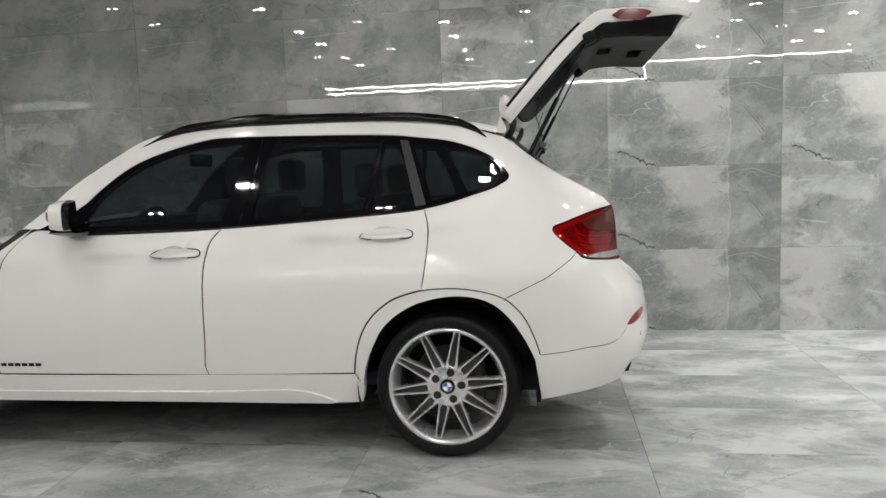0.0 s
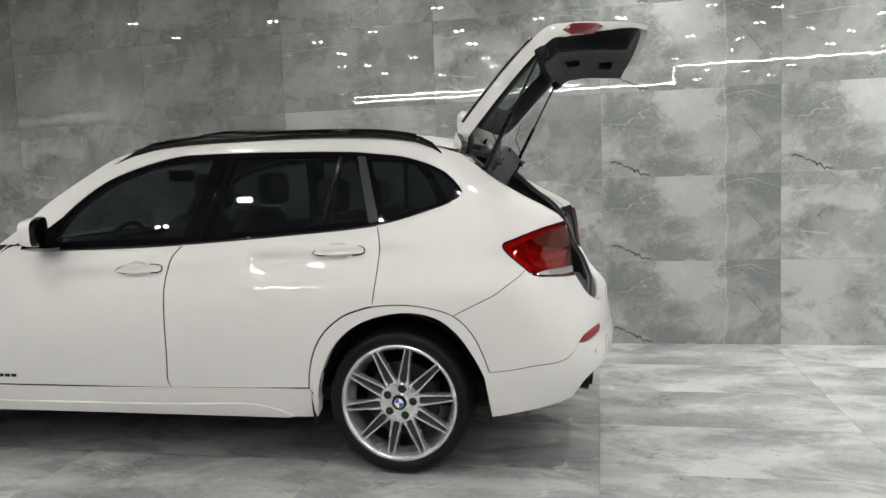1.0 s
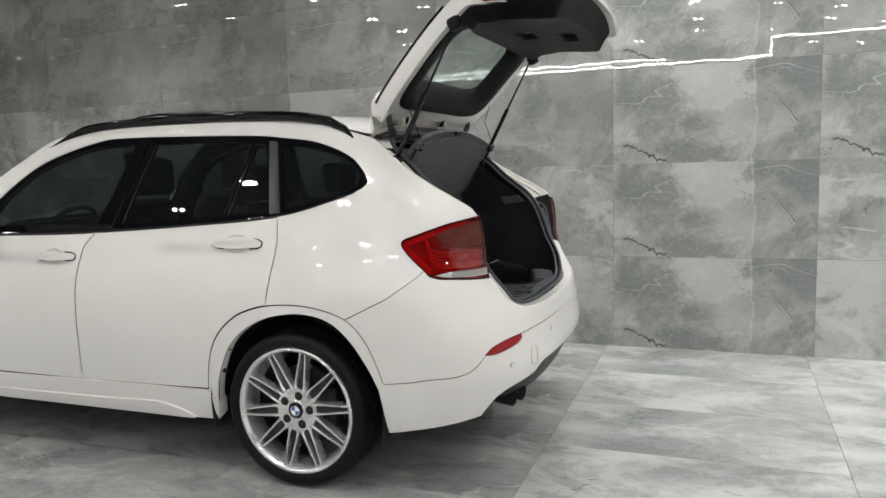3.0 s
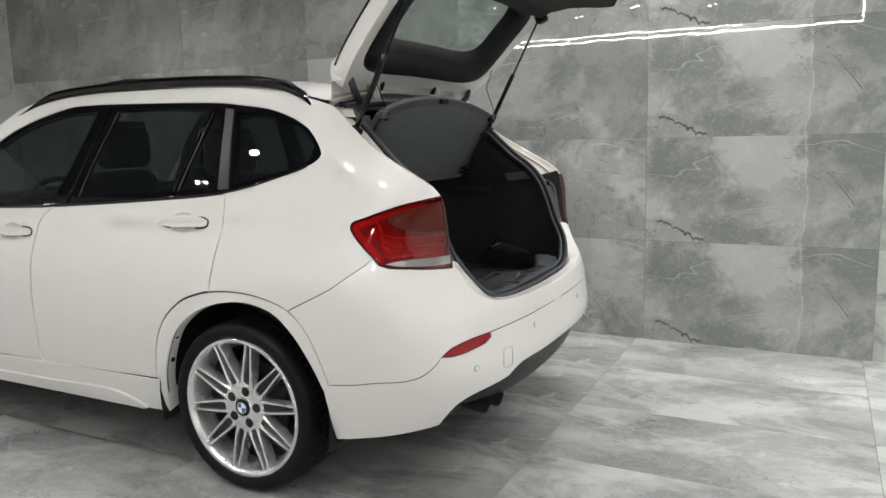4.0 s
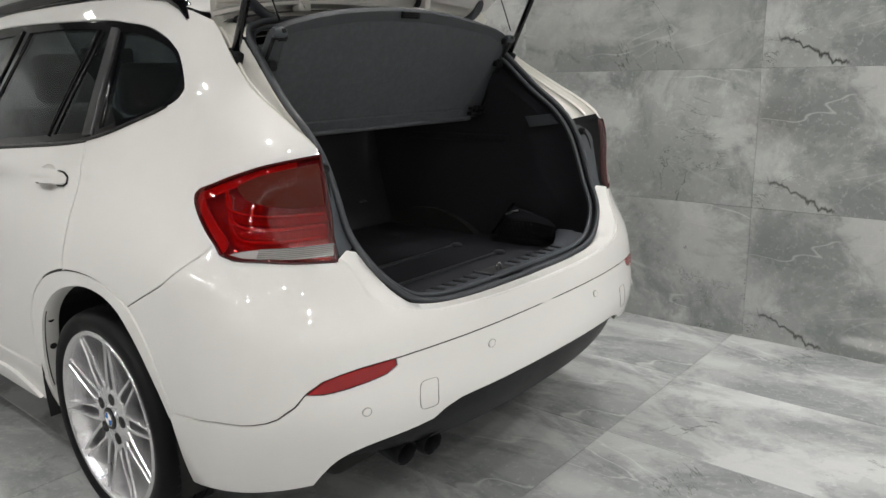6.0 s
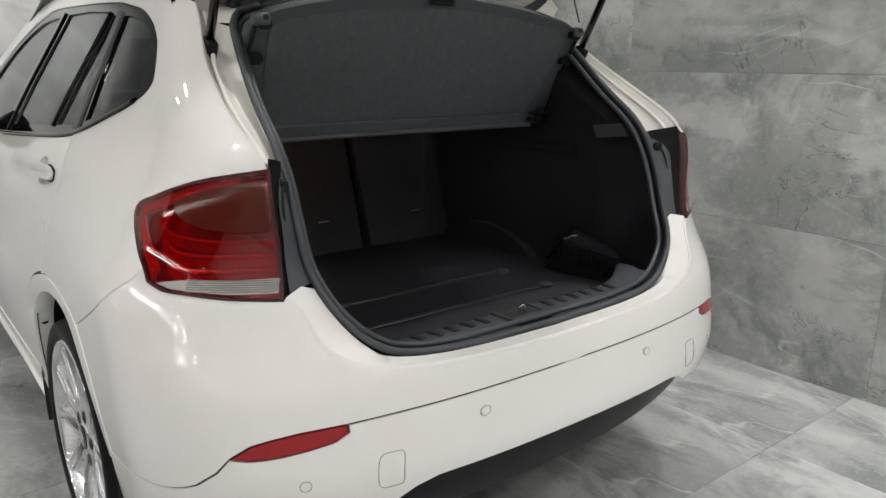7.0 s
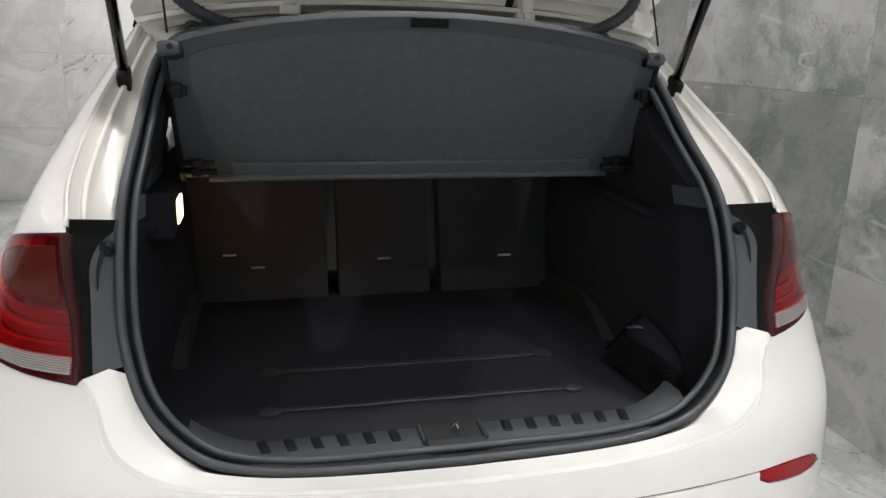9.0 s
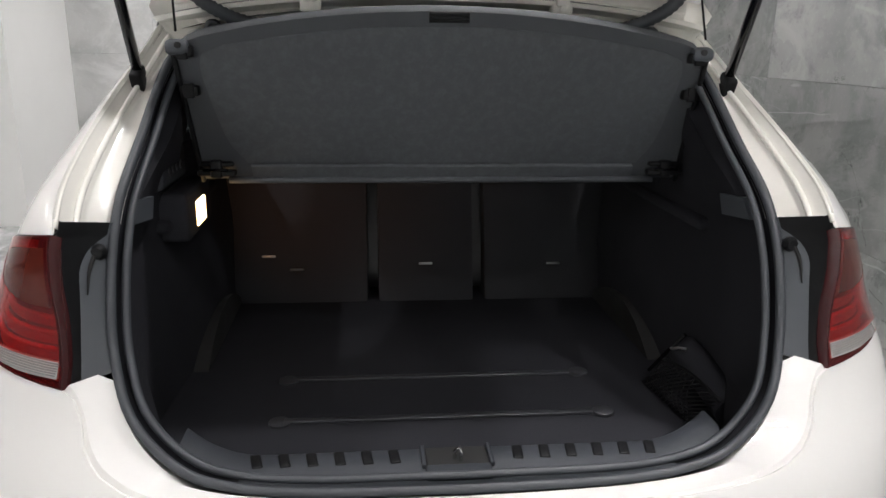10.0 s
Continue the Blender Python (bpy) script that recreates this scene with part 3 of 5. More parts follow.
HANDLES = ((-1.231, .924), (-.256, .988))
CUPS = [[(hs - .005 + .064 * math.cos(a), hz + .037 * math.sin(a)) for a in np.linspace(0, 2 * math.pi, 32, endpoint=False)] for hs, hz in HANDLES]
for f, sgn in SIDES:
    # front door and its parts
    front_top = [p for p in BELT if p[0] <= -1.012]
    door = panel("front_door", f, loop(line([(-2.15, .366), (-1.6, .366), (-1.093, .366)]), B_GAP[::-1], [(p[0], p[1] - .004) for p in front_top[::-1]], curve([(-1.76, 1.018), (-1.90, 1.045), (-1.99, 1.02), (-2.09, .90), (-2.15, .70), (-2.17, .50), (-2.15, .366)])), holes=[CUPS[0]])
    rear_top = [p for p in BELT if -1.012 <= p[0] <= -.09]
    rdoor = panel("rear_door", f, loop(B_GAP[::-1][:1], line([(-1.093, .366), (-.7, .372), (-.412, .379)]), [p for p in ARCH_OUT if p[0] <= -.096], C_GAP[::-1], [(p[0], p[1] - .004) for p in rear_top[::-1]], B_GAP), holes=[CUPS[1]])
    panel("front_fender", f, loop(curve([(-2.15, .366), (-2.17, .50), (-2.15, .70), (-2.09, .90), (-1.99, 1.02), (-1.955, 1.06)]), line([(-1.955, 1.06), (-2.11, .955), (-2.5, .90), (-3.1, .84), (-3.3, .80)]), line([(-3.3, .80), (-3.3, .55), (-3.12, .45)]),
          curve([(-3.12, .45), (-3.05, .60), (-2.92, .69), (-2.76, .71), (-2.6, .69), (-2.47, .60), (-2.41, .45), (-2.40, .36)]), line([(-2.40, .36), (-2.15, .366)])))
    panel("side_frame", f, loop(ROOF_EDGE, PILLAR_EDGE[::-1], LAMP_TOP[::-1], LAMP_TIP[::-1], line([(.625, .898), (.594, .873), (.262, .712)]), [p for p in ARCH_OUT if -.096 <= p[0] <= .262][::-1], C_GAP[::-1],
          [p for p in BELT if p[0] >= -.09], DLO_TOP, line([(-1.76, 1.02), (-1.90, 1.047), (-2.02, 1.05)])), gap=.0015)
    panel("wheel_arch_trim", f, loop(ARCH_OUT, line([(.409, .462), (.384, .437)]), ARCH_IN[::-1], line([(-.372, .318), (-.412, .379)])), thick=.05, off=.002)
    part("side_sill", sheet("side_sill", f, [loop(line([(-2.45, .36), (-1.6, .361), (-.412, .374)]), line([(-.412, .374), (-.372, .318), (-.385, .244)]), curve([(-.385, .244), (-.47, .24), (-.8, .239), (-1.6, .236), (-2.45, .24)]))], .06, .04, .004), PAINT, car)
    part("sill_skirt", sheet("sill_skirt", f, [loop(curve([(-2.45, .285), (-1.2, .29), (-.75, .302), (-.60, .285), (-.50, .246)]), line([(-.50, .246), (-.52, .241), (-2.45, .24)]))], .02, .05, .016, soft_edge=1.2), PAINT, car)

    # windows: a gloss black surround with three panes
    vents = [loop(line([(-1.70, 1.055), (-1.03, 1.066)]), line([(-1.03, 1.066), (-.99, 1.20), (-.955, 1.425)]), curve([(-.955, 1.425), (-1.21, 1.408), (-1.45, 1.336), (-1.62, 1.215), (-1.70, 1.10), (-1.70, 1.055)])),
             loop(curve([(-.885, 1.072), (-.6, 1.087), (-.365, 1.102)]), line([(-.365, 1.102), (-.345, 1.20), (-.315, 1.410)]), line([(-.315, 1.410), (-.60, 1.424), (-.835, 1.424)]), line([(-.835, 1.424), (-.865, 1.25), (-.885, 1.072)])),
             loop(line([(-.335, 1.104), (-.135, 1.118)]), line([(-.135, 1.118), (-.165, 1.25), (-.235, 1.396)]), line([(-.235, 1.396), (-.285, 1.401), (-.312, 1.25), (-.335, 1.104)])),
             loop(line([(-.055, 1.130), (.10, 1.165)]), curve([(.10, 1.163), (.19, 1.188), (.240, 1.218), (.243, 1.262), (.17, 1.325), (.02, 1.372), (-.10, 1.390), (-.16, 1.393)]), line([(-.16, 1.393), (-.10, 1.25), (-.055, 1.130)]))]
    surround = part("window_surround", sheet("window_surround", f, [shrink(DLO, .001), *vents], .02, .04, -.004), GLOSS_BLACK, car, "gloss black window surround")
    for k, v in enumerate(vents):
        w = part("window", sheet("window", f, [shrink(v, -.006)], .004, .06, -.010), GLASS, (door, rdoor, rdoor, car)[k], "dark tinted side window")
        w.visible_shadow = False
    # raised bars on the surround, between the panes
    for a, b, r in (((-.35, 1.10), (-.30, 1.408), .0055), ((-.935, 1.05), (-.885, 1.432), .004)):
        pts = [f(a[0] + (b[0] - a[0]) * i / 8, a[1] + (b[1] - a[1]) * i / 8) for i in range(9)]
        pts = [p - n * (r * .45) for p, n in pts]
        part("window_bar", tube("bar", pts, r, 8), GLOSS_BLACK, car)
    part("pillar_cover", sheet("pillar_cover", f, [loop(line([(-.128, 1.108), (-.082, 1.113)]), line([(-.082, 1.113), (-.180, 1.404)]), line([(-.180, 1.404), (-.220, 1.408)]), line([(-.220, 1.408), (-.128, 1.108)]))], .008, .03, .0015, soft_edge=1.5), PILLAR_GREY, car, "satin grey pillar cover between the windows")
    pts = [f(*p)[0] + f(*p)[1] * .001 for p in BELT[::2]]
    part("belt_moulding", tube("belt", pts, .0065, 8), GLOSS_BLACK, car)

    # grips
    for parent_door, (hs, hz), cup in zip((door, rdoor), HANDLES, CUPS):
        def grip(u, v, hs=hs, hz=hz, f=f):
            p, n = f(hs + u, hz + v + .02 * u)
            lift = .018 * (1 - (abs(u) / .118) ** 4) ** .5 if abs(u) < .118 else 0
            return p + n * (lift + .004 - 6 * v * v), n
        body = loop(curve([(-.118, -.004), (-.09, .012), (-.03, .019), (.04, .020), (.10, .017), (.118, .006)], .01), curve([(.118, .006), (.116, -.010), (.10, -.017), (.04, -.019), (-.03, -.020), (-.09, -.014), (-.118, -.004)], .01))
        grip_ob = part("door_handle", sheet("door_handle", grip, [body], .012, .012), PAINT, parent_door)
        half = len(body) // 2
        for end in ([p for p in body if p[0] > .058], [p for p in body[half:] + body[:half] if p[0] < -.058]):
            pts = [f(hs + u * 1.02, hz + v * 1.06 + .02 * u) for u, v in end]
            part("handle_gasket", tube("gasket", [p + n * .0015 for p, n in pts], .0030, 6), TRIM, grip_ob, "black rubber gasket")

        def hollow(u, v, hs=hs, hz=hz, f=f):
            p, n = f(u, v)
            r2 = min(1, ((u - hs + .005) / .064) ** 2 + ((v - hz) / .037) ** 2)
            g = n.cross(Vector((1, 0, 0)))
            tilt = (v - hz) / .037
            return p - n * .020 * (1 - r2) ** .8, (n + Vector((0, 0, -.55 * tilt))).normalized()
        part("handle_recess", sheet("handle_recess", hollow, [shrink(cup, -.001)], .003, .010, -.0006), PAINT, parent_door)

    # tail lamp
    amber = loop(curve([(.650, 1.022), (.70, 1.040), (.76, 1.054), (.845, 1.068)]), line([(.845, 1.068), (.860, 1.03), (.875, .975)]), curve([(.875, .975), (.82, .972), (.75, .978), (.695, .990), (.662, 1.006), (.650, 1.022)]))
    lamp = part("tail_lamp", sheet("tail_lamp", f, [shrink(LAMP, .002), amber], .006, .03, .005), RED, car, "red and amber tail lamp with a clear ribbed strip")
    lamp.visible_shadow = False
    part("lamp_housing", sheet("lamp_housing", f, [shrink(LAMP, .005)], .004, .04, -.022), RED_DEEP, lamp)
    # pale translucent edge band along the tip and the top
    outer_, inner_ = shrink(LAMP, .005), shrink(LAMP, .026)
    start = next(i for i, p in enumerate(LAMP) if i > len(LAMP_TOP) + len(LAMP_IN) and p[0] < .70)
    ids = list(range(start, len(LAMP))) + [i for i in range(len(LAMP_TOP)) if LAMP[i][0] < .82]
    part("red_edge_band", sheet("red_edge_band", f, [loop([outer_[i] for i in ids], [inner_[i] for i in ids[::-1]])], .004, .02, -.006, soft_edge=2), RED_EDGE, lamp)
    part("lamp_rim", sheet("lamp_rim", f, [shrink(LAMP, -.001), shrink(LAMP, .0045)], .02, .02, .003), LAMP_RIM, lamp)
    part("amber_segment", sheet("amber_segment", f, [shrink(amber, .0008)], .006, .03, .0045, soft_edge=1), AMBER, lamp, "brown amber indicator segment")
    for dz, dr, r in ((0, 0, .0042), (-.028, .010, .0050), (-.054, .020, .0050)):
        pts = curve([(.606 + dr, 1.012 + dz * .3), (.628 + dr, .978 + dz * .7), (.675 + dr, .962 + dz), (.77, .954 + dz), (.880 + dr * .6, .956 + dz)], .01)
        part("light_guide", tube("guide", [f(*p)[0] - f(*p)[1] * (.0065 if not dz else .011) for p in pts], r, 8), RED_GLOW, lamp)
        step = [(p[0] + .004, p[1] - .005) for p in pts] + [(p[0] + .010, p[1] - .019) for p in pts[::-1]]
        part("reflector_step", sheet("reflector_step", f, [step], .003, .02, -.014, soft_edge=2), RED_STEP, lamp)
    clear = loop(curve([(.685, .876), (.735, .884), (.82, .886), (.905, .888)]), line([(.905, .888), (.912, .861)]), curve([(.912, .861), (.834, .861), (.77, .866), (.72, .869), (.685, .876)]))
    part("clear_strip", sheet("clear_strip", f, [clear], .012, .02, .0062), CLEAR, lamp, "clear ribbed reversing strip")
    for k in range(6):
        z0 = .8655 + k * .0040
        pts = [f(s1, z0)[0] + f(s1, z0)[1] * .0065 for s1 in np.linspace(.755, .908, 8)]
        part("rib", tube("rib", pts, .0011, 5), RIB, lamp)

    # bumper halves meet at the middle line
    top_end, seam_end, low_end = mid_s(.686), mid_s(.622), mid_s(.472)
    led = [p for p in LEDGE if p[0] < top_end - .01] + [(top_end, .686)]
    rear_seam = curve([(1.066, .618), (1.15, .622), (1.30, .624), (seam_end, .624)])
    upper = loop(line([(.262, .712), (.594, .873), (.625, .898)]), LAMP_LOW[::-1], led, [(mid_s(z), z) for z in np.linspace(.686, .624, 5)], rear_seam[::-1],
                 curve([(1.066, .618), (1.0, .614), (.93, .598), (.897, .576)]), BUMPER_SEAM[::-1], line([(.384, .462), (.409, .462)]), [p for p in ARCH_OUT if p[0] >= .262][::-1])
    low = [p for p in BUMPER_LOW if p[0] < low_end - .01] + [(low_end, .472)]
    lower = loop(BUMPER_SEAM, curve([(.897, .574), (.93, .570), (.98, .574), (1.05, .588), (1.068, .602), (1.066, .618)]), rear_seam, [(mid_s(z), z) for z in np.linspace(.624, .472, 9)], low[::-1], curve([(.865, .325), (.70, .305), (.55, .285), (.407, .262)]), line([(.407, .262), (.384, .437), (.384, .462)]))

    on_ledge = set(led[1:])

    def no_gap_mid(o):
        g = [b if b in on_ledge else a for a, b in zip(shrink(o, .0022), o)]
        return [((a if b[0] < mid_s(b[1]) - .004 else (mid_s(a[1]), a[1]))) for a, b in zip(g, o)]
    part("bumper_upper", sheet("bumper_upper", f, [no_gap_mid(upper)], .005, .035), PAINT, car)
    low_part = part("bumper_lower", sheet("bumper_lower", f, [no_gap_mid(lower)], .005, .035), PAINT, car)
    part("reflector", sheet("reflector", f, [shrink(REFLECTOR, .002)], .012, .02, .001), RED_SOLID, low_part, "red rear reflector")
    cover = loop([(1.132 + .019 * math.copysign(abs(math.cos(a)) ** .4, math.cos(a)), .512 + .036 * math.copysign(abs(math.sin(a)) ** .4, math.sin(a))) for a in np.linspace(0, 2 * math.pi, 32, endpoint=False)])
    part("tow_cover_gap", sheet("tow_cover_gap", f, [cover, shrink(cover, .0009)], .003, .02, .0012), SEAM, low_part)
    for ss, zz in ((1.012, .512), (1.272, .578)):
        circle = [(ss + .0092 * math.cos(a), zz + .0105 * math.sin(a)) for a in np.linspace(0, 2 * math.pi, 20, endpoint=False)]
        part("parking_sensor", sheet("parking_sensor", f, [shrink(circle, .002)], .004, .01, .0025), PAINT, low_part)
        part("sensor_ring", sheet("sensor_ring", f, [circle, shrink(circle, .0010)], .003, .01, .0014), SEAM, low_part)
    # dark lower apron with a rounded underside
    def apron(s, z, f=f):
        p, n = f(s, max(z, .30))
        t = max(0, .42 - z)
        return Vector((p.x - .9 * t * t - .042, p.y * (1 - .25 * t), z)), Vector((n.x, n.y, n.z - 1.8 * t)).normalized()
    ae = mid_s(.472)
    part("bumper_apron", sheet("bumper_apron", apron, [loop(curve([(.915, .385), (.96, .415), (1.05, .445), (1.20, .485), (ae, .487)]), line([(ae, .487), (ae, .325)]), curve([(ae, .325), (1.2, .335), (1.05, .358), (.97, .374), (.915, .385)]))], .02, .035), APRON, car, "black plastic rear apron")

# roof, bonnet and glass of the front
def roof_row(x, k=18):
    pts = []
    ze = min(ROOF_EDGE, key=lambda p: abs(p[0] - x))[1] - .004
    hw = half_width(x, ze)
    for i in range(k + 1):
        y = -hw + 2 * hw * i / k
        pts.append((x, y, ze + .052 * (1 - abs(y / hw) ** 2.6)))
    return pts


part("roof", strip("roof", [roof_row(x) for x in np.linspace(-1.40, .26, 40)]), PAINT, car)
part("windscreen", strip("windscreen", [[(-1.40 - .70 * t, y * (1 + .32 * t), roof_row(-1.40)[9][2] - .52 * t - .10 * (y / .54) ** 2 * .3 - .06 * t * t) for y in np.linspace(-.54, .54, 13)] for t in np.linspace(0, 1, 12)]), GLASS, car, "dark windscreen").visible_shadow = False
part("bonnet", strip("bonnet", [[(x, y * w, z - .05 * abs(y) ** 3) for y in np.linspace(-1, 1, 17)] for x, w, z in ((-1.96, .79, 1.055), (-2.2, .80, 1.03), (-2.6, .78, .985), (-3.0, .74, .92), (-3.3, .68, .84), (-3.42, .62, .74))]), PAINT, car)
part("front_bumper", join(box(-3.50, -3.18, -.72, .72, .22, .72, .09, 4)), PAINT, car)
part("cowl", box(-2.12, -1.85, -.72, .72, .98, 1.04, .02), TRIM, car)
part("sunroof", strip("sunroof", [[(x, y, z - .03 * (y / .42) ** 2) for y in np.linspace(-.42, .42, 9)] for x, z in ((-1.20, 1.545), (-1.16, 1.575), (-1.08, 1.592), (-.95, 1.600), (-.82, 1.592), (-.74, 1.575), (-.70, 1.545))]), GLOSS_BLACK, car, "black glass sunroof panel")
for sgn in (-1, 1):
    rows = []
    for x, z in curve([(-1.51, 1.447), (-1.46, 1.466), (-1.40, 1.487), (-1.22, 1.519), (-.9, 1.534), (-.5, 1.536), (-.15, 1.521), (.05, 1.490), (.13, 1.462), (.178, 1.436)], .05):
        base = half_width(x, min(1.5, z - .03))
        g = max(.12, min(1, (x + 1.52) / .22, (.198 - x) / .10))
        z -= .022 * (1 - g)
        rows.append([(x, sgn * (base - .014 + (.026 * abs(math.cos(a)) ** .7 * math.copysign(1, math.cos(a))) * (.5 + .5 * g)), z - .014 + (.026 if math.sin(a) > 0 else .017) * g * abs(math.sin(a)) ** .7 * math.copysign(1, math.sin(a))) for a in np.linspace(0, 2 * math.pi, 18, endpoint=False)])
    part("roof_rail", strip("roof_rail", rows, closed=True, flip=sgn > 0), RAIL, car, "gloss black roof rail")

# mirrors
for sgn in (-1, 1):
    def ring(x, grow, k=30, z_off=0.0):
        """An outline of the housing, wider inboard, at that x."""
        out = []
        for a in np.linspace(0, 2 * math.pi, k, endpoint=False):
            c, s_ = math.cos(a), math.sin(a)
            u, w = math.copysign(abs(c) ** .55, c), math.copysign(abs(s_) ** .55, s_)
            y = .924 - .082 * grow * u
            top = .070 + .014 * u if w > 0 else .062
            out.append((x - .020 - .032 * u, sgn * y, 1.108 + z_off + w * top * grow))
        return out
    cap = [ring(-1.762, .30), ring(-1.758, .62), ring(-1.745, .88), ring(-1.71, .98), ring(-1.672, 1.0)]
    mirror = part("door_mirror", strip("door_mirror", cap, closed=True, flip=sgn < 0), PAINT, car, "white door mirror with black rim and foot")
    part("mirror_rim", strip("mirror_rim", [ring(-1.674, 1.012), ring(-1.655, 1.012), ring(-1.644, .97), ring(-1.644, .86), ring(-1.66, .84)], closed=True, flip=sgn < 0), GLOSS_BLACK, mirror, "gloss black mirror rim")
    bm = bmesh.new()
    bm.faces.new([bm.verts.new(p) for p in ring(-1.655, .86)])
    part("mirror_glass", bm, MIRROR, mirror, "dark mirror glass")
    part("mirror_base", strip("mirror_base", [[(x, sgn * y, z) for x, z in ((-1.785, 1.034), (-1.77, 1.052), (-1.65, 1.052), (-1.642, 1.034), (-1.67, 1.014 + .02 * k), (-1.76, 1.014 + .02 * k))] for y, k in ((.80, 0), (.84, 0), (.88, .2), (.91, .6), (.93, 1.2))], closed=True), GLOSS_BLACK, mirror)
    part("mirror_foot", strip("mirror_foot", [[(x, sgn * y, z) for x, z in ((-1.76, 1.03), (-1.76, 1.075), (-1.70, 1.075), (-1.70, 1.03))] for y in (.74, .80, .86)], closed=True), GLOSS_BLACK, mirror)
    f = left if sgn < 0 else right
    part("mirror_triangle", sheet("mirror_triangle", f, [loop(line([(-1.93, 1.043), (-1.70, 1.024)]), line([(-1.70, 1.024), (-1.66, 1.20)]), line([(-1.66, 1.20), (-1.765, 1.12), (-1.93, 1.043)]))], .004, .05, .003), GLOSS_BLACK, car)

# underbody, wheel houses
part("underbody", join(box(-3.2, -.45, -.76, .76, .20, .36, .03), box(-.47, .62, -.56, .56, .21, .36, .03), box(.60, .80, -.56, -.51, .36, .42, .02), box(.60, .80, .42, .56, .36, .42, .02)), DARK, car)
for wx in (0, NOSE):
    for sgn in (-1, 1):
        bm = bmesh.new()
        R = .40
        ring = [(wx + R * math.cos(a), .319 + R * math.sin(a)) for a in np.linspace(radians(-15), radians(195), 26)]
        v0 = [bm.verts.new((x, sgn * .868, z)) for x, z in ring]
        v1 = [bm.verts.new((x, sgn * .52, z)) for x, z in ring]
        for i in range(25):
            bm.faces.new((v0[i], v0[i + 1], v1[i + 1], v1[i]))
        bm.faces.new(v1)
        part("wheel_house", bm, DARK, car)
for sgn in (-1, 1):
    for zz, yy in ((.46, .845), (.56, .858)):
        xx = -.345 + (zz - .46) * .45
        part("arch_screw", lathe([(0, -.006), (.009, -.006), (.0105, .0), (0, .0)], 12, "x", (xx + .006, sgn * yy, zz)), DARK, car)
part("mud_flap", box(.385, .405, -.82, -.66, .24, .40, .006), TRIM, car)

# exhaust
pipe = part("exhaust_pipe", tube("exhaust", [(.40, -.40, .33), (.60, -.43, .33), (.73, -.44, .332)], .028, 16), APRON, car)
for ty, tx in ((-.482, .752), (-.402, .768)):
    tip = lathe([(.026, -.07), (.032, -.06), (.0345, 0), (.0345, .058), (.032, .062), (.029, .058), (.028, -.05), (.0, -.052)], 28, "x")
    bmesh.ops.scale(tip, verts=tip.verts, vec=(1, 1.1, .95))
    bmesh.ops.rotate(tip, verts=tip.verts, matrix=Matrix.Rotation(radians(8), 3, "Y"))
    bmesh.ops.translate(tip, verts=tip.verts, vec=(tx, ty, .332))
    part("exhaust_tip", tip, APRON, pipe, "dark round exhaust tip")


